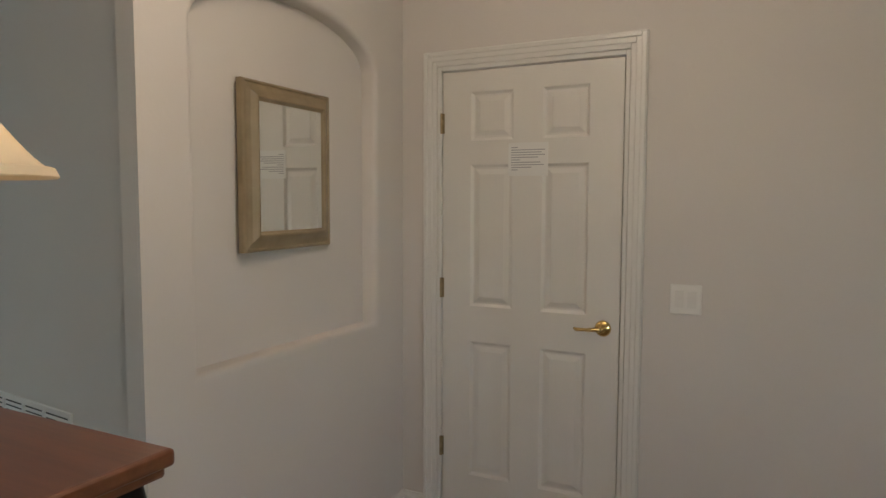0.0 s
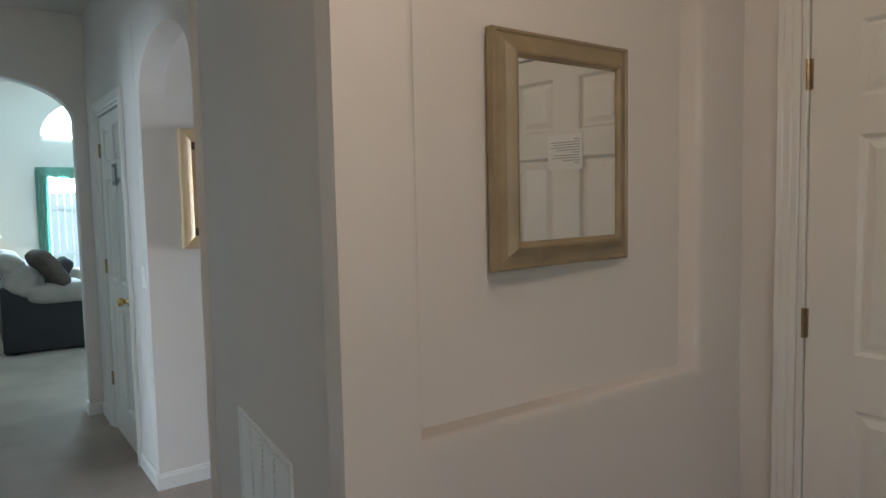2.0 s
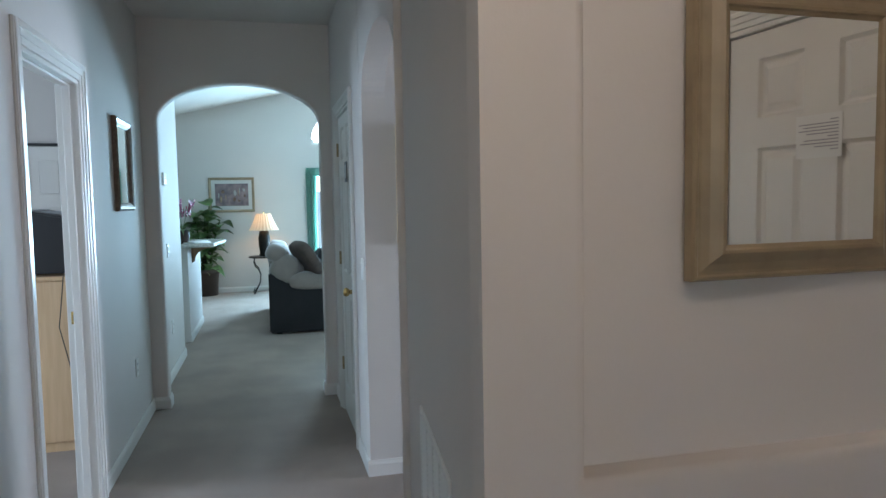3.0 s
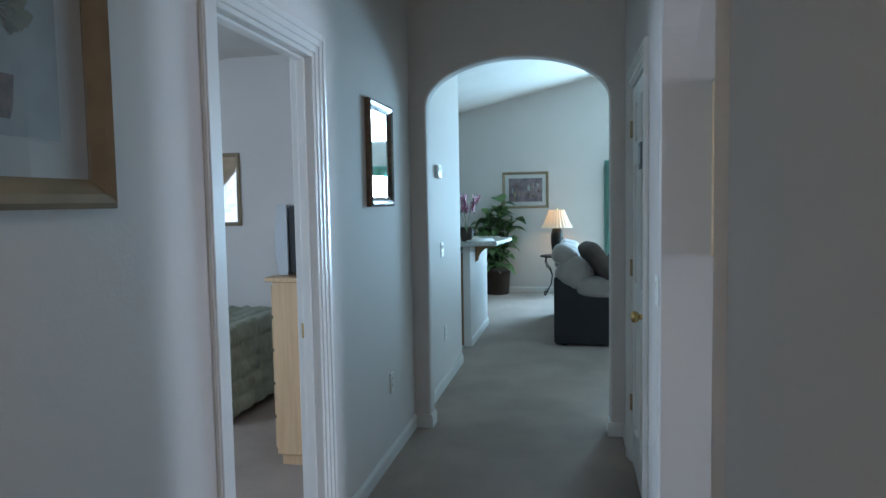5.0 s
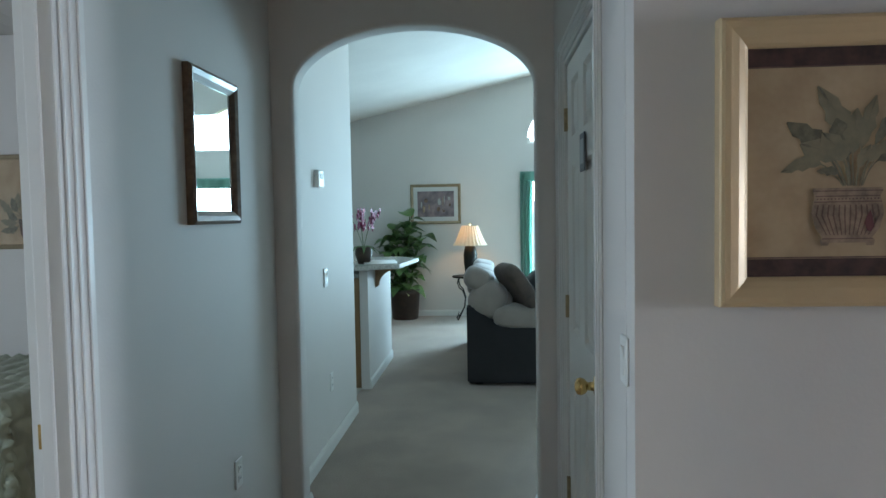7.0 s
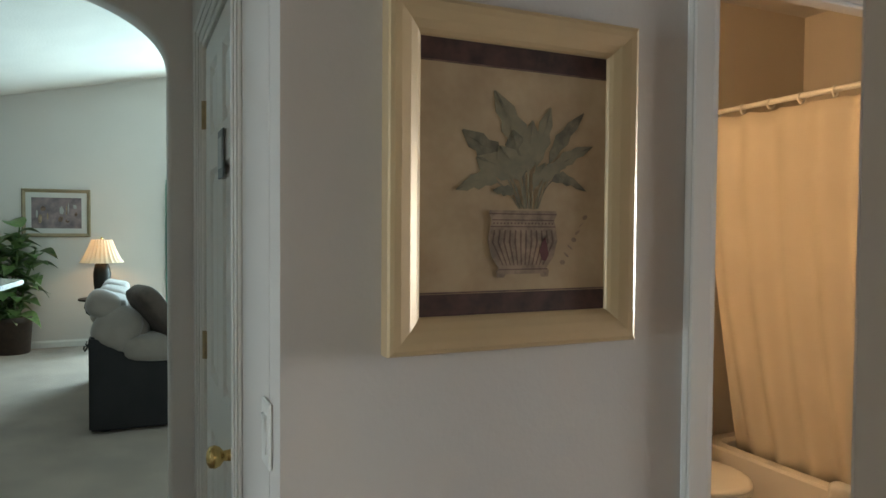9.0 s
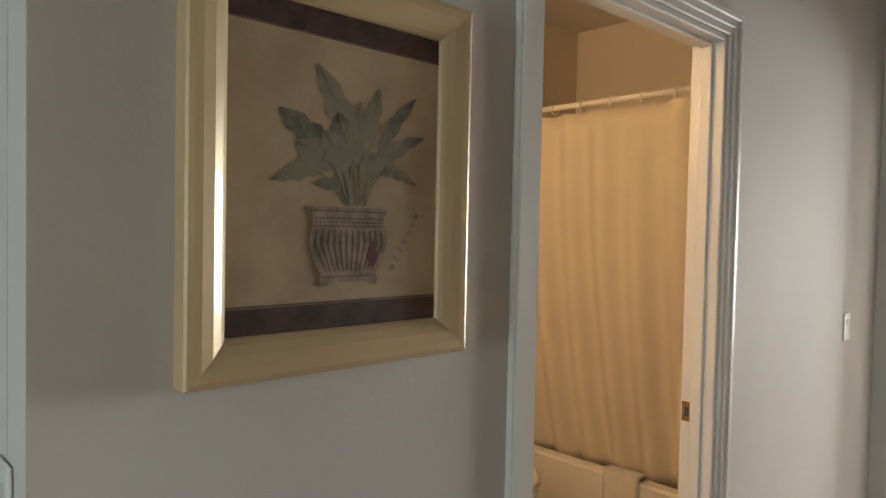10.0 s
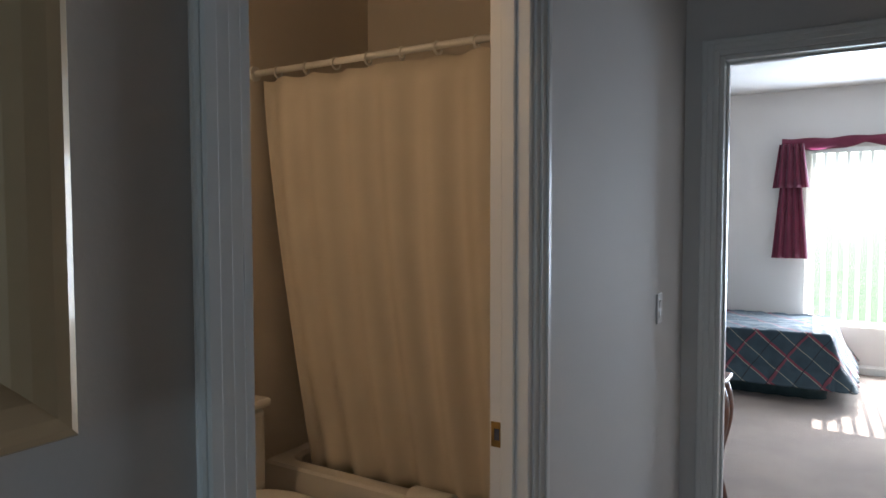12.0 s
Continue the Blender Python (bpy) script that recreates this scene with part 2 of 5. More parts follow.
def lathe(prof, n=24, bm=None, cx=0.0, cy=0.0, wob=None):
    bm = bm or bmesh.new()
    rings = []
    for r, z in prof:
        ring = []
        for i in range(n):
            a = 2 * math.pi * i / n
            q = r * (wob(a, z) if wob else 1)
            ring.append(bm.verts.new((cx + q * math.cos(a), cy + q * math.sin(a), z)))
        rings.append(ring)
    for r0, r1 in zip(rings, rings[1:]):
        for i in range(n):
            bm.faces.new((r0[i], r0[(i + 1) % n], r1[(i + 1) % n], r1[i]))
    for ring, (r, z) in ((rings[0], prof[0]), (rings[-1], prof[-1])):
        if r > 1e-4:
            bm.faces.new(ring)
    return bm


def tube(bm, pts, rad, n=8):
    """A round bar along points; rad a number or one a point."""
    rads = rad if isinstance(rad, (list, tuple)) else [rad] * len(pts)
    pts = [Vector(p) for p in pts]
    rings = []
    for i, p in enumerate(pts):
        t = (pts[min(i + 1, len(pts) - 1)] - pts[max(i - 1, 0)]).normalized()
        u = t.cross(Vector((0.13, 0.2, 1)) if abs(t.z) < 0.9 else Vector((1, 0.1, 0))).normalized()
        v = t.cross(u)
        rings.append([bm.verts.new(p + rads[i] * (math.cos(2 * math.pi * k / n) * u + math.sin(2 * math.pi * k / n) * v)) for k in range(n)])
    for r0, r1 in zip(rings, rings[1:]):
        for k in range(n):
            bm.faces.new((r0[k], r0[(k + 1) % n], r1[(k + 1) % n], r1[k]))
    bm.faces.new(rings[0])
    bm.faces.new(rings[-1][::-1])
    return bm


def rounded(sx, sy, sz, power=0.5, n=20, m=12, bm=None, c=(0, 0, 0), rot=None, dent=0.0):
    """A cushion: a superellipsoid with half sizes sx, sy, sz."""
    bm = bm or bmesh.new()
    f = lambda w: math.copysign(abs(w) ** power, w)
    grid = []
    for j in range(m + 1):
        ph = -math.pi / 2 + math.pi * j / m
        row = []
        for i in range(n):
            th = 2 * math.pi * i / n
            p = Vector((sx * f(math.cos(ph)) * f(math.cos(th)), sy * f(math.cos(ph)) * f(math.sin(th)), sz * f(math.sin(ph))))
            if dent:
                p *= 1 + dent * noise.noise(p * 5 + Vector(c))
            if rot:
                p = rot @ p
            row.append(bm.verts.new(p + Vector(c)))
        grid.append(row)
    for j in range(m):
        for i in range(n):
            bm.faces.new((grid[j][i], grid[j][(i + 1) % n], grid[j + 1][(i + 1) % n], grid[j + 1][i]))
    bmesh.ops.remove_doubles(bm, verts=bm.verts, dist=1e-5)
    return bm


def sheet(fn, nu, nv, thick=0.0):
    """A surface from fn(u, v) with u, v in 0..1."""
    bm = bmesh.new()
    g = [[bm.verts.new(fn(i / nu, j / nv)) for i in range(nu + 1)] for j in range(nv + 1)]
    for j in range(nv):
        for i in range(nu):
            bm.faces.new((g[j][i], g[j][i + 1], g[j + 1][i + 1], g[j + 1][i]))
    if thick:
        bmesh.ops.recalc_face_normals(bm, faces=bm.faces)
        bmesh.ops.solidify(bm, geom=bm.faces[:], thickness=thick)
    return bm


def wall(name, axis, at0, at1, a0, a1, z1, holes=(), z0=0.0, mat=None):
    """A wall across `axis` from at0 to at1, running a0..a1, with holes (b0, b1, sill, spring, crown)."""
    bm = bmesh.new()

    def piece(poly):
        if axis == "x":
            extrude(bm, [(at0, a, z) for a, z in poly], (at1 - at0, 0, 0))
        else:
            extrude(bm, [(a, at0, z) for a, z in poly], (0, at1 - at0, 0))

    cur = a0
    for b0, b1, sill, spring, crown in sorted(holes):
        if b0 > cur:
            piece([(cur, z0), (b0, z0), (b0, z1), (cur, z1)])
        if sill > z0:
            piece([(b0, z0), (b1, z0), (b1, sill), (b0, sill)])
        c, h = (b0 + b1) / 2, (b1 - b0) / 2
        arc = [(b1, spring)] if crown == spring else []
        if crown > spring:
            arc = [(c + h * math.cos(math.pi * i / 28), spring + (crown - spring) * math.sin(math.pi * i / 28)) for i in range(29)]
        else:
            arc = [(b1, spring), (b0, spring)]
        for (p, q), (r, s) in zip(arc, arc[1:]):
            piece([(p, q), (p, z1), (r, z1), (r, s)])
        cur = b1
    if a1 > cur:
        piece([(cur, z0), (a1, z0), (a1, z1), (cur, z1)])
    return part(name, bm, mat or M_WALL, kind="structure")
# ---- structure ----
H = 2.74
floor = part("floor", boxed(-12.4, 2.52, -3.42, 9.4, -0.15, 0.0), M_CARPET, kind="structure")
part("floor_tile_kitchen", boxed(-9.40, -6.79, -3.3, 0.352, 0.0, 0.006), M_TILE, kind="structure")
part("ceiling", boxed(-5.71, 2.52, -3.42, 5.22, H, H + 0.1), M_CEIL, kind="structure")
part("ceiling_bedroom", boxed(-6.66, -1.22, -3.3, 0.345, 2.62, 2.72), M_CEIL, kind="structure")
part("ceiling_rear_bedroom", boxed(-5.6, -1.2, 5.225, 9.2, 2.58, 2.68), M_CEIL, kind="structure")
part("ceiling_bath", boxed(-5.59, -4.195, 1.877, 4.85, 2.6, 2.69), M_CEIL, kind="structure")
bm = bmesh.new()
prof = [(-3.42, 2.60), (-1.38, 2.60), (4.36, 3.88), (6.1, 3.5), (6.1, 3.65), (4.36, 4.03), (-1.38, 2.75), (-3.42, 2.75)]
extrude(bm, [(-12.25, y, z) for y, z in prof], (6.42, 0, 0))
part("ceiling_living", bm, M_CEIL, kind="structure")

# the wall with the return grille runs slightly askew to the hall
VX, VY, VT = -3.15, 1.787, -5.80
V_AT = pose(VX, VY, 0, 0, 0, VT) @ pose(-VX, -VY, 0)


def on_v(ob):
    ob.matrix_world = V_AT
    return ob


C_AT = pose(-4.10, 1.757, 0, 0, 0, 0.6) @ pose(4.10, -1.757, 0)


def on_c(ob):
    """Turns a piece with the closet wall, which is a touch out of square."""
    ob.matrix_world = C_AT
    return ob


def reveal(name, axis, at0, at1, hole, r, mat=None, floor=True):
    """The rounded plaster lining of an opening cut r wider all round; hole as for wall()."""
    b0, b1, sill, spring, crown = hole
    c, h = (b0 + b1) / 2, (b1 - b0) / 2

    def path(off):
        lo = 0.0 if floor else sill - off
        arc = [(c + (h + off) * math.cos(math.pi * i / 40), spring + (crown - spring + off) * math.sin(math.pi * i / 40)) for i in range(41)]
        return [(b1 + off, lo)] + arc + [(b0 - off, lo)]
    steps = [(r * (1 - math.sin(radians(a))), r * (1 - math.cos(radians(a)))) for a in (0, 18, 36, 54, 72, 90)]
    rows = ([(off, at0 + d) for off, d in steps] if floor else [(0.0, at0 - 0.004)]) + [(off, at1 - d) for off, d in steps[::-1]]
    bm = bmesh.new()
    rings = []
    for off, d in rows:
        rings.append([bm.verts.new((d, a, z) if axis == "x" else (a, d, z)) for a, z in path(off)])
    for p, q in zip(rings, rings[1:]):
        for i in range(len(p) - (1 if floor else 0)):
            j = (i + 1) % len(p)
            bm.faces.new((p[i], p[j], q[j], q[i]))
    return part(name, bm, mat or M_WALL, kind="structure", smooth=True)


def wider(hole, r, floor=True):
    b0, b1, sill, spring, crown = hole
    return (b0 - r, b1 + r, sill if floor else sill - r, spring, crown + r)


NICHE = (1.845, 2.85, 0.925, 2.0, 2.18)
ARCH = (0.54, 1.652, 0, 2.03, 2.305)


on_c(wall("wall_closet", "y", 1.757, 1.877, -5.71, -4.195, H, [(-5.328, -4.562, 0, 2.035, 2.035)]))
wall("wall_vestibule_header", "y", 1.757, 1.877, -4.10, -3.15, H, [(-4.10, -3.151, 0, 1.98, 2.235)])
on_v(wall("wall_grille", "y", 1.787, 1.892, -3.15, -1.731, H))
wall("wall_niche_front", "x", -1.80, -1.7275, 1.644, 3.078, H, [wider(NICHE, 0.022, False)])
reveal("niche_reveal", "x", -1.80, -1.7275, NICHE, 0.022, floor=False)
wall("wall_niche_back", "x", -1.93, -1.80, 1.78, 3.078, H)
wall("wall_entry_north", "y", 3.078, 3.198, -1.93, 2.4, H, [(-1.5435, -0.6985, 0, 2.05, 2.05)])
wall("wall_hall_south", "y", 0.345, 0.435, -5.83, -1.1, H, [(-4.141, -3.38, 0, 2.035, 2.035)])
wall("wall_arch", "x", -5.83, -5.71, 0.435, 1.877, 4.0, [wider(ARCH, 0.015)])
reveal("arch_reveal", "x", -5.83, -5.71, ARCH, 0.015)
wall("wall_living_east", "x", -5.83, -5.71, 1.877, 6.0, 4.0)
wall("wall_kitchen_east", "x", -6.78, -6.66, -3.3, 0.325, 2.75)
wall("wall_kitchen_return", "y", 0.325, 0.445, -7.47, -5.83, 3.1)
wall("wall_back", "x", -12.37, -12.25, -3.42, 6.12, 2.15, [(2.01, 3.73, 0.45, 1.98, 1.98)])
wall("wall_back_upper", "x", -12.37, -12.25, -3.42, 6.12, 4.1, [(1.98, 3.73, 2.42, 2.49, 3.1)], z0=2.15)
wall("wall_living_north", "y", 6.0, 6.12, -12.25, -5.71, 4.0)
wall("wall_south", "y", -3.42, -3.30, -12.25, -1.1, 2.75, [(-3.87, -2.42, 0.75, 2.0, 2.0)])
wall("wall_bedroom_east", "x", -1.22, -1.10, -3.3, 0.345, H)
wall("wall_entry_south", "y", -1.72, -1.60, -1.10, 2.4, H)
wall("wall_entry_east", "x", 2.4, 2.52, -1.72, 3.198, H, [(-0.4, 0.9, 0.9, 2.05, 2.05)])
wall("wall_vestibule_west", "x", -4.195, -4.10, 1.757, 5.105, H, [(2.665, 3.525, 0, 2.025, 2.025)])
wall("wall_vestibule_east", "x", -3.15, -3.03, 1.80, 5.105, H)
wall("wall_vestibule_north", "y", 5.105, 5.225, -5.72, -1.2, H, [(-3.962, -3.162, 0, 2.085, 2.085)])
M_BATH = material("bath_wall_paint", (0.66, 0.60, 0.52), 0.6, var=0.03, scale=1.5, fine=90, bump=0.2)
wall("wall_bath_west", "x", -5.70, -5.59, 1.877, 4.85, H, mat=M_BATH)
wall("wall_bath_north", "y", 4.85, 4.97, -5.70, -4.196, H, mat=M_BATH)
wall("wall_rear_west", "x", -5.72, -5.60, 5.225, 9.2, H)
wall("wall_rear_east", "x", -1.2, -1.08, 5.105, 9.2, H)
wall("wall_rear_north", "y", 9.20, 9.32, -5.72, -1.08, H, [(-3.88, -2.32, 0.42, 2.04, 2.04)])

ground = part("ground", boxed(-400, 400, -400, 400, -0.4, -0.152), M_GRASS, kind="structure")


def baseboard(axis, at, out, spans):
    """Skirting on the face `at` of a wall, standing out by `out`."""
    made = []
    for a, b in spans:
        bm = bmesh.new()
        prof = [(0, 0), (out, 0), (out, 0.062), (out * 0.55, 0.076), (out * 0.4, 0.084), (0, 0.084)]
        if axis == "y":
            extrude(bm, [(a, at + d, z) for d, z in prof], (b - a, 0, 0))
        else:
            extrude(bm, [(at + d, a, z) for d, z in prof], (0, b - a, 0))
        made.append(part("baseboard", bm, M_TRIM, kind="structure"))
    return made


T = 0.013
for b in baseboard("y", 1.757, -T, [(-5.71, -5.40), (-4.49, -4.10)]):
    on_c(b)
for b in baseboard("y", 1.787, -T, [(-3.15, -1.727)]):
    on_v(b)
baseboard("y", 0.435, T, [(-5.71, -4.228), (-3.293, -1.1)])
baseboard("x", -5.71, T, [(0.435 + T, 0.54)])
baseboard("y", 0.54, T, [(-5.83, -5.71 + T)])
baseboard("x", -5.71, T, [(1.652 - T, 1.744)])
baseboard("y", 1.652, -T, [(-5.83, -5.71)])
baseboard("y", 0.445, T, [(-7.47, -5.83)])
baseboard("x", -12.25, T, [(-3.3, 6.0)])
baseboard("x", -4.10, T, [(1.757 - T, 2.587), (3.603, 5.105)])
baseboard("y", 5.105, -T, [(-4.087, -4.036)])
baseboard("x", -3.15, -T, [(1.79, 5.105)])
baseboard("y", 3.078, -T, [(-1.7145, -1.614), (-0.628, 2.4)])
baseboard("x", -1.7275, T, [(1.645 - T, 3.078)])
baseboard("y", 9.20, -T, [(-5.6, -1.2)])
baseboard("x", -5.6, T, [(5.225, 9.2)])
baseboard("x", -6.66, T, [(-3.3, -0.77)])


def casing(name, axis, face, side, b0, b1, top, w=0.065, depth=0.12, stop=0.045):
    """A moulded door casing on one face of a wall, and the jamb lining. side: +1 or -1, the way the face looks."""
    def put(bm, p0, p1, q0, q1, z0, z1):
        lo, hi = sorted((p0, p1))
        if axis == "y":
            box(bm, q0, q1, lo, hi, z0, z1, 0.003)
        else:
            box(bm, lo, hi, q0, q1, z0, z1, 0.003)
    steps = [(0.0, w, 0.010), (w * 0.30, w, 0.016), (w * 0.62, w - 0.004, 0.022)]
    bm = bmesh.new()
    for i, (s0, s1, d) in enumerate(steps):
        f0 = face + side * (0 if i == 0 else steps[i - 1][2] - 0.001)
        f1 = face + side * d
        put(bm, f0, f1, b0 - s1, b0 - s0 - 0.002, 0, top + s1)
        put(bm, f0, f1, b1 + s0 + 0.002, b1 + s1, 0, top + s1)
        put(bm, f0, f1, b0 - s0 - 0.0025, b1 + s0 + 0.0025, top + s0 + 0.002, top + s1)
    a = part(name + "_casing", bm, M_TRIM, kind="structure")
    bm = bmesh.new()
    t, e = 0.018, 0.004
    f0, f1 = face + side * e, face - side * (depth + e)
    put(bm, f0, f1, b0 - 0.001, b0 + t, 0, top)
    put(bm, f0, f1, b1 - t, b1 + 0.001, 0, top)
    put(bm, f0, f1, b0 + t, b1 - t, top - t, top + 0.001)
    g0, g1 = face - side * stop, face - side * (stop + 0.035)
    put(bm, g0, g1, b0 + t, b0 + t + 0.011, 0, top - t)
    put(bm, g0, g1, b1 - t - 0.011, b1 - t, 0, top - t)
    put(bm, g0, g1, b0 + t + 0.011, b1 - t - 0.011, top - t - 0.011, top - t)
    return a, part(name + "_jamb", bm, M_TRIM, kind="structure")


casing("entry_door", "y", 3.078, -1, -1.5435, -0.6985, 2.05, 0.068)
for o in casing("closet_door", "y", 1.757, -1, -5.328, -4.562, 2.035, 0.068):
    on_c(o)
casing("bedroom_door", "y", 0.435, 1, -4.141, -3.38, 2.035, 0.085, depth=0.09, stop=0.03)
casing("bath_door", "x", -4.10, 1, 2.665, 3.525, 2.025, 0.072, depth=0.095, stop=0.03)
casing("rear_door", "y", 5.105, -1, -3.962, -3.162, 2.085, 0.07)


def six_panel(name, w, h, label, hinge_left=True, knob="ball"):
    """A six-panel door, its front face at y = 0 looking to -y, x from 0 to w."""
    d = thing(name, Matrix(), label, "door")
    t = 0.036
    st = 0.135 * w / 0.79
    mid = 0.13 * w / 0.79
    pw = (w - 2 * st - mid) / 2
    rows = [(0.21, 0.825), (0.985, 1.61), (1.715, 1.925)]
    xs = [(st, st + pw), (st + pw + mid, w - st)]
    bm = bmesh.new()
    b = 0.0
    box(bm, 0, st, 0, t, 0, h)
    box(bm, w - st, w, 0, t, 0, h)
    for z0, z1 in ((0, 0.21), (0.825, 0.985), (1.61, 1.715), (1.925, h)):
        box(bm, st, w - st, 0, t, z0, z1)
    for z0, z1 in rows:
        box(bm, st + pw, st + pw + mid, 0, t, z0, z1)
    part("body", bm, M_DOOR, d)
    for z0, z1 in rows:
        for x0, x1 in xs:
            bm = bmesh.new()
            loops = [(0, 0), (0.012, 0.011), (0.02, 0.011), (0.042, 0.003), (0.042, 0.003)]
            rings = [[bm.verts.new(p) for p in ((x0 + e, y, z0 + e), (x1 - e, y, z0 + e), (x1 - e, y, z1 - e), (x0 + e, y, z1 - e))] for e, y in loops[:-1]]
            for r0, r1 in zip(rings, rings[1:]):
                for i in range(4):
                    bm.faces.new((r0[i], r0[(i + 1) % 4], r1[(i + 1) % 4], r1[i]))
            bm.faces.new(rings[-1])
            part("panel", bm, M_DOOR, d)
    hx = -0.004 if hinge_left else w + 0.004
    for z in (0.325, 1.06, 1.795):
        bm = bmesh.new()
        tube(bm, [(hx, -0.007, z - 0.045), (hx, -0.007, z + 0.045)], 0.0065)
        box(bm, hx - 0.012, hx + 0.012, -0.0035, 0.0, z - 0.044, z + 0.044)
        part("hinge", bm, M_HINGE, d, "aged brass hinge")
    kx = w - 0.065 if hinge_left else 0.065
    kz = 0.905 if knob == "ball" else 0.937
    if knob == "lever":
        hd = part("handle", lathe([(0.0, 0), (0.033, 0.001), (0.033, 0.006), (0.026, 0.012), (0.012, 0.016), (0.011, 0.04), (0.0, 0.042)], 20), M_BRASS, d, "brass lever handle", smooth=True)
        hd.matrix_basis = pose(kx, 0, kz, 90)
        bm = tube(bmesh.new(), [(kx, -0.040, kz), (kx - 0.02, -0.046, kz), (kx - 0.055, -0.046, kz - 0.004), (kx - 0.10, -0.042, kz - 0.006), (kx - 0.112, -0.036, kz - 0.002)], [0.009, 0.009, 0.007, 0.0075, 0.005])
        part("lever", bm, M_BRASS, d, smooth=True)
    else:
        hd = part("knob", lathe([(0.0, 0), (0.031, 0.001), (0.030, 0.007), (0.014, 0.011), (0.012, 0.028), (0.022, 0.036), (0.027, 0.048), (0.024, 0.060), (0.012, 0.066), (0.0, 0.067)], 20), M_BRASS, d, "polished brass ball knob", smooth=True)
        hd.matrix_basis = pose(kx, 0, kz, 90)
    return d


entry = six_panel("entry_door", 0.800, 2.017, "closed white six-panel door with a typed notice taped to it", True, "lever")
place(entry, pose(-1.5215, 3.084, 0.008))
closet = six_panel("closet_door", 0.721, 2.002, "closed white six-panel closet door with a brass knob")
place(closet, C_AT @ pose(-5.306, 1.764, 0.008))

# typed notice on the entry door
note = thing("notice", pose(-1.118, 3.0815, 1.642), "white paper notice with typed lines taped to the door", "notice")
part("paper", boxed(-0.088, 0.088, -0.0012, 0.0, -0.075, 0.065), M_PAPER, note)
random.seed(3)
for i, w in enumerate((0.03, 0.15, 0.135, 0.15, 0.12, 0.04, 0.13, 0.145, 0.09, 0.03)):
    z = 0.045 - i * 0.0105
    part("text_line", boxed(-0.075, -0.075 + w, -0.0022, -0.0014, z - 0.0016, z + 0.0016), M_TEXT, note)


def plate(name, m, w, h, label, category, toggles=1, kind="rocker"):
    """A wall plate in the xz plane, looking to -y."""
    p = thing(name, m, label, category)
    part("cover", boxed(-w / 2, w / 2, -0.007, 0.0, -h / 2, h / 2, 0.003), M_PLATE, p)
    for i in range(toggles):
        x = (i - (toggles - 1) / 2) * 0.046
        if kind == "rocker":
            bm = bmesh.new()
            extrude(bm, [(x - 0.016, -0.006, -0.033), (x - 0.016, -0.0095, -0.033), (x - 0.016, -0.0075, 0), (x - 0.016, -0.012, 0.033), (x - 0.016, -0.006, 0.033)], (0.032, 0, 0))
            part("rocker", bm, M_TRIM, p)
        elif kind == "outlet":
            for s in (-0.02, 0.02):
                o = part("socket", boxed(-0.016, 0.016, -0.009, -0.006, s - 0.014, s + 0.014, 0.002), M_TRIM, p)
                for q in (-0.006, 0.006):
                    # thin dark block, the slot's inner shade as colour
                    part("slot", boxed(q - 0.001, q + 0.001, -0.0096, -0.0088, s - 0.004, s + 0.006), M_HOLESHADE, o)
    return p


plate("light_switch", pose(-0.470, 3.078, 1.088), 0.116, 0.116, "white double rocker light switch plate on cream wall", "light switch", 2)
plate("light_switch", C_AT @ pose(-4.195, 1.757, 1.092), 0.07, 0.115, "white single rocker light switch beside the closet door", "light switch")
plate("light_switch", pose(-4.10, 4.70, 1.08, 0, 0, 90), 0.07, 0.115, "white light switch plate on the vestibule wall", "light switch")
plate("wall_outlet", pose(-5.165, 0.435, 0.435, 0, 0, 180), 0.07, 0.115, "white electrical outlet low on the hallway wall", "outlet", 1, "outlet")
plate("wall_outlet", pose(-4.10, 4.18, 0.36, 0, 0, 90), 0.07, 0.115, "white electrical outlet low on the vestibule wall", "outlet", 1, "outlet")
plate("light_switch", pose(-6.615, 0.445, 1.075, 0, 0, 180), 0.09, 0.115, "white double switch plate on the kitchen wall", "light switch", 2)
plate("wall_outlet", pose(-6.70, 0.445, 0.42, 0, 0, 180), 0.07, 0.115, "white electrical outlet low on the kitchen wall", "outlet", 1, "outlet")
th = thing("thermostat", pose(-6.47, 0.445, 1.66, 0, 0, 180), "small white wall thermostat beyond the arch", "thermostat")
part("case", boxed(-0.06, 0.06, -0.03, 0, -0.05, 0.05, 0.006), M_PLATE, th)
part("display", boxed(-0.03, 0.03, -0.0315, -0.0295, 0.0, 0.03), M_SIGN, th)

# return air grille
vent = thing("air_grille", V_AT @ pose(-2.397, VY, 0.525), "white metal louvred return air grille low on the wall", "air vent")
bm = bmesh.new()
w, h = 0.300, 0.27
for a in ((-w, -w + 0.02, -h, h), (w - 0.02, w, -h, h), (-w + 0.02, w - 0.02, -h, -h + 0.02), (-w + 0.02, w - 0.02, h - 0.02, h)):
    box(bm, a[0], a[1], -0.008, 0, a[2], a[3], 0.002)
part("frame", bm, M_PLATE, vent)
# flat dark sheet in place of the shade behind the slats
part("backing", boxed(-w + 0.02, w - 0.02, -0.0015, -0.0005, -h + 0.02, h - 0.02), M_VENTSHADE, vent)
for i in (-1, 0, 1):
    part("mullion", boxed(i * 0.1325 - 0.006, i * 0.1325 + 0.006, -0.0085, -0.0016, -h + 0.02, h - 0.02), M_PLATE, vent)
slat = bmesh.new()
extrude(slat, [(-w + 0.02, -0.0018, 0.0035), (-w + 0.02, -0.0075, -0.004), (-w + 0.02, -0.0068, -0.005), (-w + 0.02, -0.0016, 0.002)], (2 * w - 0.04, 0, 0))
s0 = part("slat", slat, M_PLATE, vent)
zs = np.arange(-h + 0.03, h - 0.022, 0.0165)
s0.matrix_basis = pose(0, 0, zs[0])
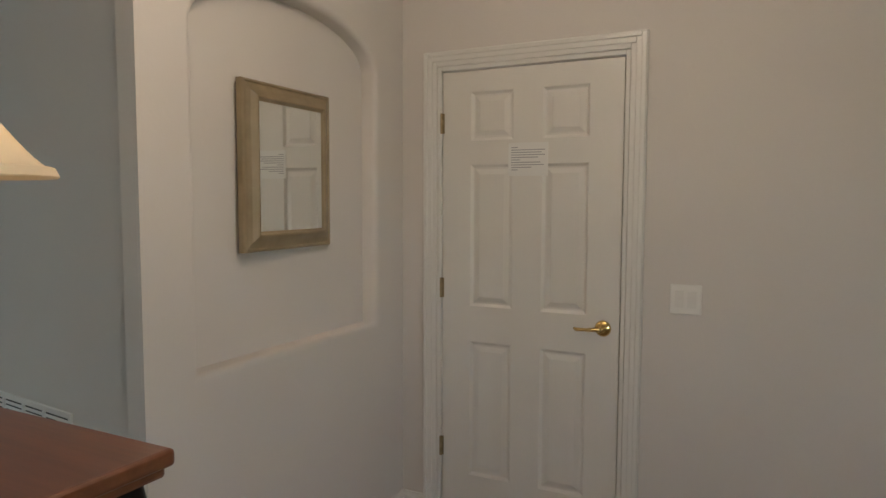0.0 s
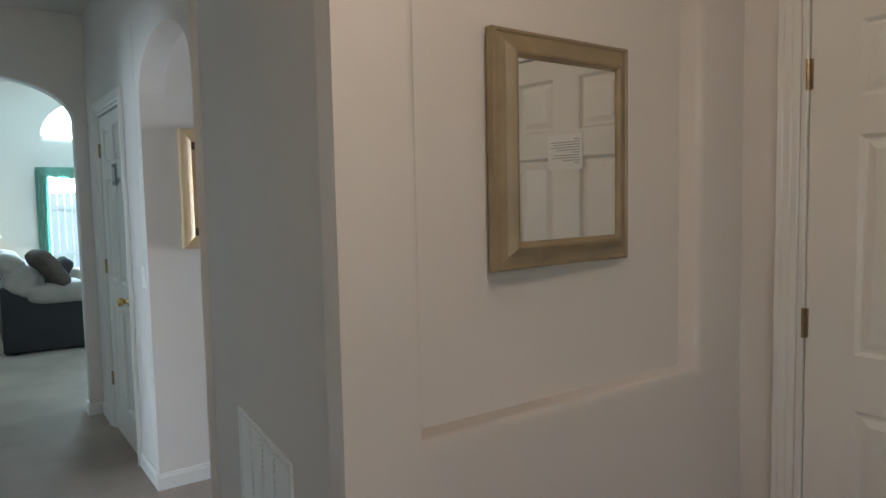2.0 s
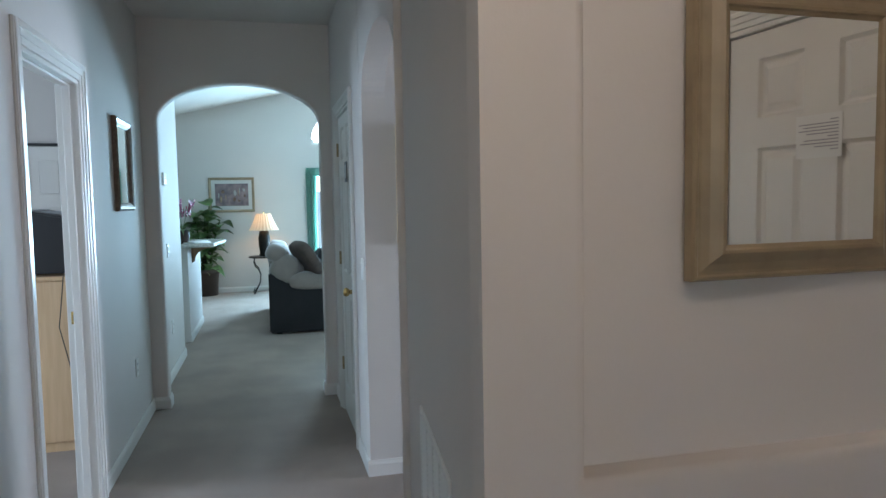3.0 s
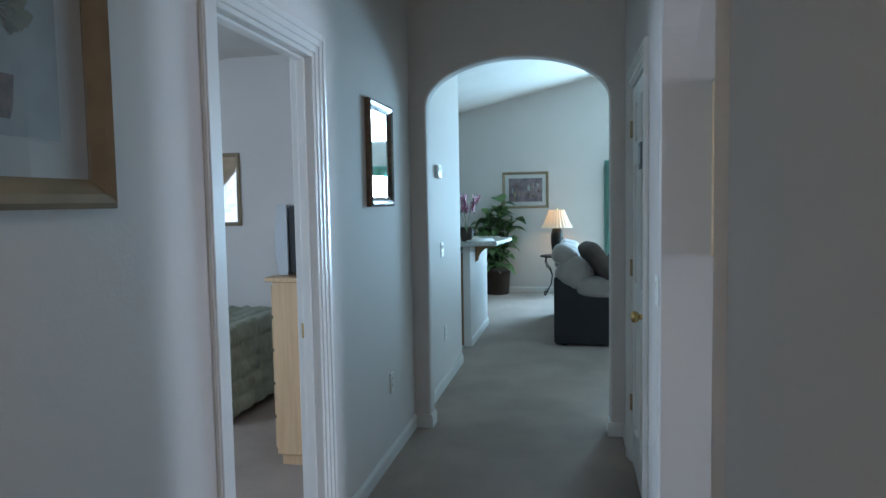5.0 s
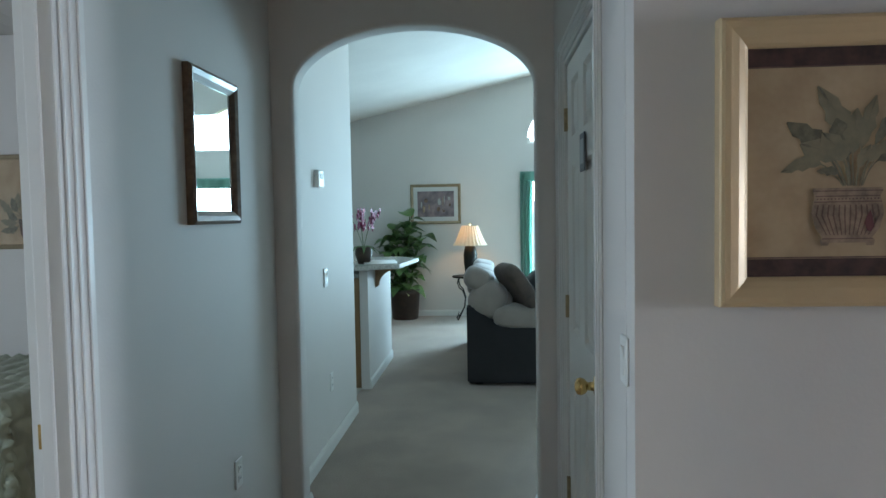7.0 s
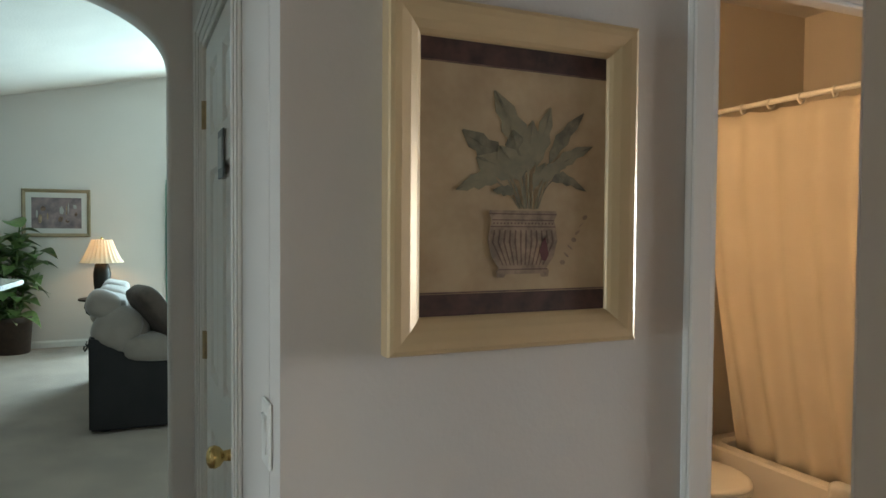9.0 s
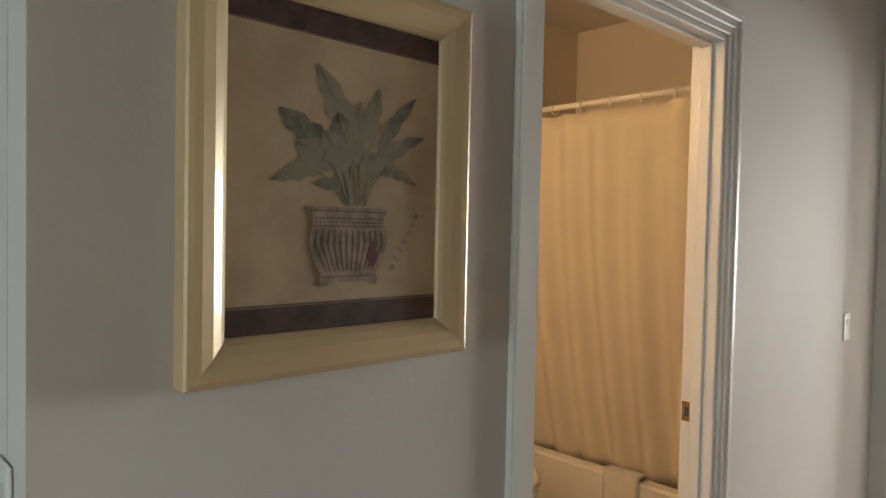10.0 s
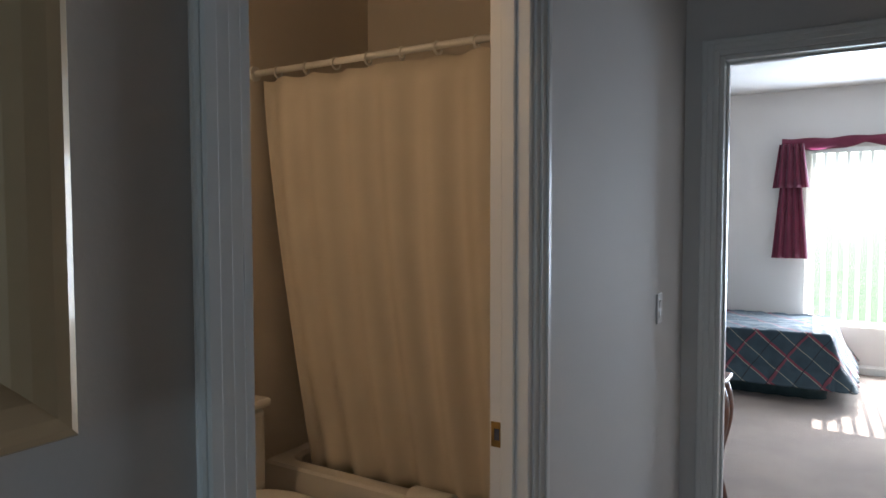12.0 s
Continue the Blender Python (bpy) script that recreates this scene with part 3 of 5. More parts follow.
for z in zs[1:]:
    o = new("slat", s0.data)
    o.parent = vent
    o.matrix_basis = pose(0, 0, z)


def frame_rim(bm, w, h, prof):
    """A mitred frame round w x h (outer half sizes): prof of (inset, stand-out)."""
    rings = [[bm.verts.new((sx * (w - e), -y, sz * (h - e))) for sx, sz in ((-1, -1), (1, -1), (1, 1), (-1, 1))] for e, y in prof]
    rings.append(rings[0])
    for r0, r1 in zip(rings, rings[1:]):
        for i in range(4):
            bm.faces.new((r0[i], r0[(i + 1) % 4], r1[(i + 1) % 4], r1[i]))


def four_rims(w, h, prof, mat_h, parent):
    """Four mitred lengths of moulding, each a mesh of its own."""
    cs = ((-1, -1), (1, -1), (1, 1), (-1, 1))
    for i in range(4):
        a, b = cs[i], cs[(i + 1) % 4]
        bm = bmesh.new()
        ra = [bm.verts.new((a[0] * (w - e), -y, a[1] * (h - e))) for e, y in prof]
        rb = [bm.verts.new((b[0] * (w - e), -y, b[1] * (h - e))) for e, y in prof]
        n = len(prof)
        for k in range(n):
            bm.faces.new((ra[k], rb[k], rb[(k + 1) % n], ra[(k + 1) % n]))
        part("moulding", bm, mat_h, parent)


# niche mirror
mir = thing("wall_mirror", pose(-1.792, 2.331, 1.577, 0, 0, 92.6), "mirror in a deep antique gold wooden frame hung in the niche", "mirror")
W2, H2 = 0.254, 0.294
four_rims(W2, H2, [(0, 0), (0, 0.022), (0.004, 0.028), (0.009, 0.029), (0.013, 0.025), (0.019, 0.026), (0.034, 0.032), (0.048, 0.042), (0.055, 0.046), (0.061, 0.045), (0.065, 0.040), (0.071, 0.037), (0.071, 0)], M_GOLDFRAME, mir)
part("glass", boxed(-W2 + 0.07, W2 - 0.07, -0.036, -0.030, -H2 + 0.07, H2 - 0.07), M_MIRROR, mir)

# hallway mirror
hm = thing("hall_mirror", pose(-5.01, 0.435, 1.69, 0, 0, 180), "tall mirror in a dark brown wooden frame on the hallway wall", "mirror")
four_rims(0.215, 0.27, [(0, 0), (0, 0.022), (0.012, 0.03), (0.03, 0.024), (0.048, 0.012), (0.05, 0)], M_BROWNFRAME, hm)
part("glass", boxed(-0.167, 0.167, -0.009, -0.006, -0.222, 0.222), M_MIRROR, hm)
M_ARTPALE = material("pale_print_ground", (0.42, 0.42, 0.40), 0.6, var=0.15, scale=7, bump=0.0)
# framed print in the vestibule
fp = thing("framed_print", pose(-4.10, 2.1845, 1.535, 0, 0, 90), "botanical print of a leafy plant in an urn, wide champagne frame", "picture")
FW, FH = 0.2575, 0.304
four_rims(FW, FH, [(0, 0), (0, 0.030), (0.003, 0.035), (0.010, 0.038), (0.022, 0.037), (0.040, 0.032), (0.054, 0.025), (0.060, 0.020), (0.063, 0.016), (0.063, 0)], M_CHAMPAGNE, fp)
part("print", boxed(-0.196, 0.196, -0.0125, -0.003, -0.243, 0.243), M_ART, fp)
L = 0.0004


def flat(pts, y):
    """A thin shape in the xz plane."""
    bm = bmesh.new()
    extrude(bm, [(x, y, z) for x, z in pts], (0, L, 0))
    return bm


for z0, z1 in ((-0.243, -0.203), (0.203, 0.243)):
    part("band", boxed(-0.196, 0.196, -0.0134, -0.0126, z0, z1), M_ARTBAND, fp)
    part("band_edge", boxed(-0.196, 0.196, -0.0138, -0.0126, z0 + (0.041 if z0 < 0 else -0.003), z0 + (0.044 if z0 < 0 else 0.0)), M_ARTPOTD, fp)


def blade(root, tip, width, curl, mat, y, parent, wavy=0.0):
    """A painted leaf blade with a waist, from root to tip."""
    r, t = Vector(root), Vector(tip)
    d = t - r
    nrm = Vector((-d.y, d.x)).normalized()
    left, right = [], []
    for i in range(13):
        u = i / 12
        c = r + d * u + nrm * curl * math.sin(math.pi * u)
        w = width * (0.10 + (math.sin(math.pi * min(1, max(0, (u - 0.42) / 0.58)) ** 0.85) ** 0.8 if u > 0.42 else 0)) * (1 + wavy * math.sin(u * 31))
        left.append((c.x + nrm.x * w, c.y + nrm.y * w))
        right.append((c.x - nrm.x * w, c.y - nrm.y * w))
    part("leaf_shape", flat(left + right[::-1], y), mat, parent)


LEAVES = [(-0.050, 0.160, 0.021, -0.024), (-0.113, 0.086, 0.020, -0.019), (-0.085, 0.040, 0.024, -0.024), (-0.125, -0.019, 0.015, -0.036),
          (-0.012, 0.092, 0.024, -0.005), (0.030, 0.112, 0.018, 0.005), (0.069, 0.138, 0.015, 0.007), (0.143, 0.133, 0.012, 0.019),
          (0.164, 0.071, 0.012, 0.026), (0.112, 0.046, 0.013, 0.017), (0.149, -0.014, 0.011, 0.041), (-0.040, 0.062, 0.023, -0.014),
          (0.058, 0.036, 0.010, 0.007), (-0.052, -0.018, 0.009, -0.014)]
for i, (tx, tz, wd, curl) in enumerate(LEAVES):
    root = (0.020 + 0.022 * tx / 0.16, -0.050)
    blade(root, (tx, tz), wd, curl, (M_ARTLEAF, M_ARTLEAF2, M_ARTLEAF)[i % 3], -0.0132 - 0.00006 * i, fp, 0.22)
    mid = Vector(root).lerp(Vector((tx, tz)), 0.72)
    nx, nz = -(tz + 0.05), tx - root[0]
    q = math.hypot(nx, nz)
    bend = curl * math.sin(math.pi * 0.72)
    cx, cz = mid.x + nx / q * bend, mid.y + nz / q * bend
    blade((cx, cz), (tx, tz), wd * 0.10, 0.0, M_ARTLEAF2, -0.0142 - 0.00004 * i, fp)
PX = 0.012
urn = [(-0.066, -0.072), (-0.072, -0.060), (-0.070, -0.054), (0.070, -0.054), (0.072, -0.060), (0.066, -0.072), (0.070, -0.086), (0.074, -0.108), (0.066, -0.138), (0.050, -0.160), (0.056, -0.164), (0.054, -0.176), (0.040, -0.176), (0.036, -0.170), (-0.036, -0.170), (-0.040, -0.176), (-0.054, -0.176), (-0.056, -0.164), (-0.050, -0.160), (-0.066, -0.138), (-0.074, -0.108), (-0.070, -0.086)]
part("urn_shape", flat([(x + PX, z) for x, z in urn], -0.0148), M_ARTPOT, fp)
for i in range(12):
    x = -0.0605 + i * 0.011
    k = 0.70
    part("flute", flat([(PX + x - 0.0013, -0.090), (PX + x + 0.0013, -0.090), (PX + x * 1.06 + 0.0016, -0.112), (PX + x * k + 0.0010, -0.154), (PX + x * k - 0.0010, -0.154), (PX + x * 1.06 - 0.0016, -0.112)], -0.0152), M_ARTPOTD, fp)
for z, hw in ((-0.0605, 0.071), (-0.0715, 0.066), (-0.0835, 0.069), (-0.1615, 0.052)):
    part("rim_line", boxed(PX - hw, PX + hw, -0.0156, -0.0149, z - 0.0011, z + 0.0011), M_ARTPOTD, fp)
for i in range(18):
    part("bead", flat([(PX - 0.062 + i * 0.0073 + 0.0019 * math.cos(a), -0.0775 + 0.0019 * math.sin(a)) for a in np.linspace(0, 2 * math.pi, 7)[:-1]], -0.0154), M_ARTPOTD, fp)
part("flower_shape", flat([(0.052, -0.145), (0.046, -0.128), (0.052, -0.112), (0.058, -0.102), (0.063, -0.118), (0.066, -0.136), (0.060, -0.147)], -0.0158), M_ARTRED, fp)
for i in range(7):
    u = i / 6
    part("tendril_shape", flat([(0.098 + 0.050 * u + 0.006 * math.cos(a + i), -0.150 + 0.085 * u + 0.005 * math.sin(a)) for a in np.linspace(0, 2 * math.pi, 7)[:-1]], -0.0146), M_ARTPOT, fp)


def potted_print(name, m, w, h, label, palm, rim, matw=0.0, fr=None, prof=None, tall=False):
    """A framed print of a potted plant, half sizes w and h, looking to -y."""
    o = thing(name, m, label, "picture")
    four_rims(w, h, prof or [(0, 0), (0, 0.018), (0.010, 0.024), (0.022, 0.020), (rim, 0.010), (rim, 0)], fr or M_GOLDFRAME, o)
    part("print", boxed(-w + rim - 0.002, w - rim + 0.002, -0.007, -0.002, -h + rim - 0.002, h - rim + 0.002), M_MAT if matw else M_ART, o)
    k = (h - rim - matw) / 0.22
    if matw:
        part("inner_print", boxed(-w + rim + matw, w - rim - matw, -0.0085, -0.0072, -h + rim + matw, h - rim - matw), M_ARTPALE, o)
    part("pot_shape", flat([(-0.045 * k, -0.09 * k), (0.045 * k, -0.09 * k), (0.036 * k, -0.165 * k), (0.028 * k, -0.185 * k), (-0.028 * k, -0.185 * k), (-0.036 * k, -0.165 * k)], -0.0096), M_ARTPOTD, o)
    if tall:
        part("trunk_shape", flat([(-0.004 * k, -0.09 * k), (0.004 * k, -0.09 * k), (0.003 * k, 0.06 * k), (-0.003 * k, 0.06 * k)], -0.0098), M_ARTPOTD, o)
    base = (0, 0.05 * k) if tall else (0, -0.085 * k)
    for i in range(13):
        a = math.pi * (-0.15 + 1.3 * i / 12)
        q = (0.105 if tall else 0.20) * k * (0.8 + 0.2 * math.sin(i * 2.3))
        tip = (base[0] + q * math.cos(a) * (0.85 if not tall else 1.1), base[1] + q * math.sin(a) * 0.9 + 0.01)
        blade(base, tip, (0.02 if tall else 0.018) * k, 0.02 * k * (1 if i > 6 else -1), M_ARTLEAF if i % 2 else M_ARTLEAF2, -0.0100 - 0.0002 * i, o, 0.2)
    gz = bmesh.new()
    gz.faces.new([gz.verts.new((x, -0.0155, z)) for x, z in ((-w + rim, -h + rim), (w - rim, -h + rim), (w - rim, h - rim), (-w + rim, h - rim))])
    pane = part("glazing", gz, M_GLAZE, o)
    pane.visible_shadow = False
    if pane.data.polygons[0].normal.y > 0:
        pane.data.flip_normals()
    return o


M_GLAZE = bpy.data.materials.new("picture_glazing")
M_GLAZE.use_nodes = True
gn, gl = M_GLAZE.node_tree.nodes, M_GLAZE.node_tree.links
gt, gg, gm, gf = gn.new("ShaderNodeBsdfTransparent"), gn.new("ShaderNodeBsdfGlossy"), gn.new("ShaderNodeMixShader"), gn.new("ShaderNodeFresnel")
gg.inputs["Roughness"].default_value = 0.03
gf.inputs["IOR"].default_value = 1.8
gl.new(gf.outputs[0], gm.inputs[0])
gl.new(gt.outputs[0], gm.inputs[1])
gl.new(gg.outputs[0], gm.inputs[2])
gl.new(gm.outputs[0], gn["Material Output"].inputs["Surface"])

potted_print("palm_print", pose(-2.605, 0.435, 1.762, 0, 0, 180), 0.285, 0.325, "framed palm print with a white mat on the hallway wall", True, 0.062, 0.075, M_GOLDFRAME, [(0, 0), (0, 0.026), (0.012, 0.036), (0.03, 0.03), (0.05, 0.018), (0.062, 0.01), (0.062, 0)], True)
potted_print("plant_print", pose(-6.66, -1.447, 1.568, 0, 0, 90), 0.23, 0.295, "gilt framed print of a potted palm on the bedroom wall", True, 0.03)
potted_print("plant_print", pose(-6.66, -2.115, 1.552, 0, 0, 90), 0.23, 0.295, "gilt framed print of a potted topiary on the bedroom wall", True, 0.03, tall=True)

# living room picture
lp = thing("landscape_print", pose(-12.25, 0.673, 1.60, 0, 0, 90) @ Matrix.Scale(1.04, 4), "dusky interior scene print with cream mat in a gilt frame", "picture")
four_rims(0.345, 0.272, [(0, 0), (0, 0.02), (0.012, 0.028), (0.04, 0.012), (0.04, 0)], M_GOLDFRAME, lp)
part("mat", boxed(-0.306, 0.306, -0.007, -0.002, -0.233, 0.233), M_MAT, lp)
part("print", boxed(-0.25, 0.25, -0.009, -0.0072, -0.175, 0.175), M_BLUEART, lp)
random.seed(5)
for i in range(16):
    x, z = random.uniform(-0.2, 0.2), random.uniform(-0.12, 0.08)
    w, h = random.uniform(0.008, 0.03), random.uniform(0.015, 0.06)
    pts = [(x + w * random.uniform(0.6, 1.1) * math.cos(a), z + h * random.uniform(0.6, 1.1) * math.sin(a)) for a in np.linspace(0, 2 * math.pi, 9)[:-1]]
    part("figure_shape", flat(pts, -0.0104 - 0.0002 * i), (M_ARTPALE, M_ARTPOTD, M_BLUEART, M_ARTPOT)[i % 4], lp)

# plaque on the closet door
sg = thing("door_plaque", C_AT @ pose(-4.868, 1.7605, 1.64), "small grey plaque on the closet door", "sign")
part("plate", boxed(-0.05, 0.05, -0.005, 0, -0.065, 0.06, 0.001), M_SIGN, sg)
part("inset", boxed(-0.032, 0.032, -0.0062, -0.0045, -0.04, 0.04), M_TVGREY, sg)


def strike(m, label):
    o = thing("strike_plate", m, label, "strike plate")
    bm = bmesh.new()
    for a in ((-0.015, 0.015, -0.030, -0.014), (-0.015, 0.015, 0.014, 0.030), (-0.015, -0.007, -0.014, 0.014), (0.007, 0.015, -0.014, 0.014)):
        box(bm, a[0], a[1], -0.0018, 0, a[2], a[3])
    part("plate", bm, M_BRASS, o)
    # no real recess: the hole's shade is a dark block
    part("bolt_hole", boxed(-0.007, 0.007, -0.0006, 0.0, -0.014, 0.014), M_HOLESHADE, o)
    return o


strike(pose(-4.123, 0.373, 0.925, 0, 0, 90), "brass strike plate on the bedroom door jamb")
strike(pose(-4.178, 3.507, 0.915), "brass strike plate on the bathroom door jamb")

# tall end table with a lamp
tb = thing("end_table", pose(-1.195, 0.885, 0) @ Matrix.Diagonal((1, 1, 1.056, 1)), "tall cherry veneer side table with moulded edge and dark curved legs", "table")
bm = bmesh.new()
box(bm, -0.26, 0.243, -0.50, 0.19, 1.003, 1.03, 0.008, 3)
part("top", bm, M_CHERRY, tb)
bm = bmesh.new()
box(bm, -0.245, 0.228, -0.485, 0.182, 0.985, 1.0025, 0.006, 2)
part("moulding", bm, M_CHERRY, tb)
part("apron", boxed(-0.215, 0.198, -0.455, 0.152, 0.90, 0.984, 0.003), M_CHERRY, tb)
for sx in (-0.2, 0.183):
    for sy in (-0.44, 0.137):
        pts, rr = [], []
        for i in range(13):
            u = i / 12
            z = 0.985 - u * 0.975
            off = 0.03 * math.sin(u * 2 * math.pi) + 0.02 * u
            pts.append((sx + math.copysign(off, sx), sy + math.copysign(off * 0.7, sy), z))
            rr.append(0.028 - 0.016 * u + 0.008 * (u > 0.95))
        part("leg", tube(bmesh.new(), pts, rr, 10), M_IRON, tb, smooth=True)
part("shelf", boxed(-0.2, 0.183, -0.44, 0.137, 0.30, 0.325, 0.004), M_CHERRY, tb)


def pleated(r0, r1, z0, z1, n=48, amp=0.02, flare=1.6):
    """A bell shade, open above and below, with a wall 3 mm thick."""
    bm = bmesh.new()
    rings = []
    prof = [(i / 8) for i in range(9)]
    for side in (0, 0.003):
        for u in (prof if not side else prof[::-1]):
            r = r0 + (r1 - r0) * (u ** (1 / flare)) - side
            rings.append([bm.verts.new(((r * (1 + amp * math.cos(n / 2 * 2 * math.pi * i / n))) * math.cos(2 * math.pi * i / n), (r * (1 + amp * math.cos(n / 2 * 2 * math.pi * i / n))) * math.sin(2 * math.pi * i / n), z0 + (z1 - z0) * u)) for i in range(n)])
    rings.append(rings[0])
    for a, b in zip(rings, rings[1:]):
        for i in range(n):
            bm.faces.new((a[i], a[(i + 1) % n], b[(i + 1) % n], b[i]))
    return bm


tl = thing("table_lamp", pose(-1.10, 0.77, 1.088), "dark turned table lamp with a lit cream cone shade", "lamp")
part("base", lathe([(0.0, 0), (0.085, 0), (0.085, 0.015), (0.05, 0.03), (0.03, 0.055), (0.06, 0.12), (0.07, 0.18), (0.045, 0.25), (0.02, 0.29), (0.018, 0.35), (0, 0.35)], 24), M_IRON, tl, smooth=True)
part("stem", tube(bmesh.new(), [(0, 0, 0.34), (0, 0, 0.50)], 0.008), M_BRASS, tl)
part("shade", pleated(0.190, 0.060, 0.412, 0.582, 40, 0.0, 1.25), M_SHADE, tl, smooth=True)
part("shade_trim", lathe([(0.192, 0.407), (0.194, 0.409), (0.189, 0.420), (0.1845, 0.422), (0.184, 0.420), (0.189, 0.407), (0.192, 0.407)], 40), M_SHADE, tl)

# ---- living room ----
pw = wall("pony_wall", "y", 0.355, 0.425, -9.40, -8.13, 1.0)
kc = thing("kitchen_cabinet", pose(-8.14, 0.35, 0), "oak kitchen base cabinet with plain end panel behind half wall", "cabinet")
part("body", boxed(-1.2, 0.0, -0.58, 0.0, 0.10, 0.93, 0.003), M_OAK, kc)
part("plinth", boxed(-1.2, -0.01, -0.52, 0.0, 0.0, 0.098), M_OAK, kc)
part("worktop", boxed(-1.21, 0.012, -0.61, 0.0, 0.932, 0.968, 0.006, 2), M_COUNTER, kc)
for i in range(2):
    door = part("door", boxed(-1.18 + 0.59 * i, -0.61 + 0.59 * i, -0.60, -0.581, 0.13, 0.90, 0.005), M_OAK, kc)
    part("knob", lathe([(0, 0), (0.008, 0), (0.008, 0.012), (0.015, 0.02), (0.011, 0.027), (0, 0.029)], 12), M_BRASS, door).matrix_basis = pose(-0.65 + 0.04 * i, -0.60, 0.82, 90)
baseboard("y", 0.425, T, [(-9.40, -8.13)])
bm = bmesh.new()
extrude(bm, [(x, y, 1.002) for x, y in ((-7.94, 0.21), (-8.14, 0.69), (-9.0, 0.76), (-9.25, 0.55), (-9.25, 0.21))], (0, 0, 0.036))
bmesh.ops.bevel(bm, geom=bm.edges[:], offset=0.006, segments=2, affect="EDGES")
ct = part("bar_countertop", bm, M_COUNTER)
tagged(ct, "speckled grey laminate bar countertop on the half wall", "countertop")
for x in (-8.52,):
    cb = thing("corbel", pose(x, 0.425, 1.0), "curved oak bracket under the bar countertop", "bracket")
    bm = bmesh.new()
    pts = [(0, 0), (0.20, 0), (0.20, -0.03)] + [(0.20 - 0.17 * math.sin(a), -0.03 - 0.14 * (1 - math.cos(a))) for a in np.linspace(0.2, math.pi / 2, 8)] + [(0, -0.19)]
    extrude(bm, [(-0.025, p, z) for p, z in pts], (0.05, 0, 0))
    part("bracket", bm, M_OAK, cb)

# magazine on the counter
mg = thing("magazine", pose(-8.43, 0.48, 1.038, 0, 0, 12), "open magazine lying on the bar countertop", "magazine")
for s in (-1, 1):
    part("page", sheet(lambda u, v: Vector((s * (0.002 + 0.20 * u), -0.14 + 0.28 * v, 0.003 + 0.012 * math.sin(math.pi * min(u * 1.2, 1)))), 8, 1, 0.002), M_PAPER, mg, smooth=True)

# orchid
oc = thing("orchid_plant", pose(-8.33, 0.36, 1.038), "magenta silk orchid in a dark pot on the bar countertop", "plant")
part("pot", lathe([(0, 0), (0.05, 0), (0.075, 0.08), (0.07, 0.13), (0.078, 0.14), (0.066, 0.14), (0.06, 0.12), (0, 0.12)], 20), M_POT, oc, smooth=True)
random.seed(8)


def leafmesh(length, width, droop, n=8, fold=0.25):
    """A broad leaf along +x, drooping."""
    bm = bmesh.new()
    rows = []
    for i in range(n + 1):
        u = i / n
        w = width * math.sin(math.pi * min(1, (u * 0.94 + 0.06)) ** 0.8) if i < n else 0.001
        z = -droop * u * u * length + 0.25 * length * math.sin(u * 2) * 0.4
        rows.append([bm.verts.new((length * u * (1 - 0.25 * droop * u), s * w, z + fold * abs(s) * w + 0.006 * math.sin(7 * u + 3 * s))) for s in (-1, -0.5, 0, 0.5, 1)])
    for a, b in zip(rows, rows[1:]):
        for k in range(4):
            bm.faces.new((a[k], a[k + 1], b[k + 1], b[k]))
    return bm


for k in range(7):
    a = k * 0.9 + 0.2
    lf = part("leaf", leafmesh(0.13, 0.022, 0.9), M_LEAF, oc, smooth=True)
    lf.matrix_basis = pose(0, 0, 0.13, 0, -30, math.degrees(a))
for k in range(5):
    a = 1.1 + k * 1.3
    pts = [(0.02 * math.cos(a) * i + 0.004 * i * i * math.cos(a), 0.02 * math.sin(a) * i, 0.12 + 0.075 * i - 0.004 * i * i) for i in range(7)]
    st = part("stem", tube(bmesh.new(), pts, 0.0025, 5), M_STEM, oc)
    for j in range(3, 7):
        for q in range(3):
            c = Vector(pts[j]) + Vector((random.uniform(-0.03, 0.03), random.uniform(-0.03, 0.03), random.uniform(-0.01, 0.02)))
            bm = bmesh.new()
            for pz in range(5):
                t = 2 * math.pi * pz / 5 + random.random()
                u, v = Vector((math.cos(t), 0.3, math.sin(t))) * 0.038, Vector((-math.sin(t), 0.25, math.cos(t))) * 0.020
                bm.faces.new([bm.verts.new(c + w) for w in (Vector((0, 0, 0)), u * 0.6 + v, u, u * 0.6 - v)])
            part("flower", bm, M_ORCHID, st)

# large potted plant
dp = thing("potted_plant", pose(-12.00, 0.24, 0) @ Matrix.Scale(1.05, 4), "leafy green dieffenbachia in a dark brown pot on the carpet", "plant")
part("pot", lathe([(0, 0), (0.165, 0), (0.172, 0.01), (0.195, 0.33), (0.207, 0.335), (0.208, 0.395), (0.190, 0.40), (0.183, 0.36), (0, 0.36)], 32), M_POT, dp, smooth=True)
random.seed(21)
shared = [leafmesh(l, w, d) for l, w, d in ((0.29, 0.118, 0.55), (0.26, 0.112, 0.75), (0.23, 0.098, 0.5))]
leaf_obs = []
meshes = []
for k, b in enumerate(shared):
    o = part("leaf", b, M_LEAF, None, smooth=True)
    meshes.append(o.data)
    bpy.data.objects.remove(o)
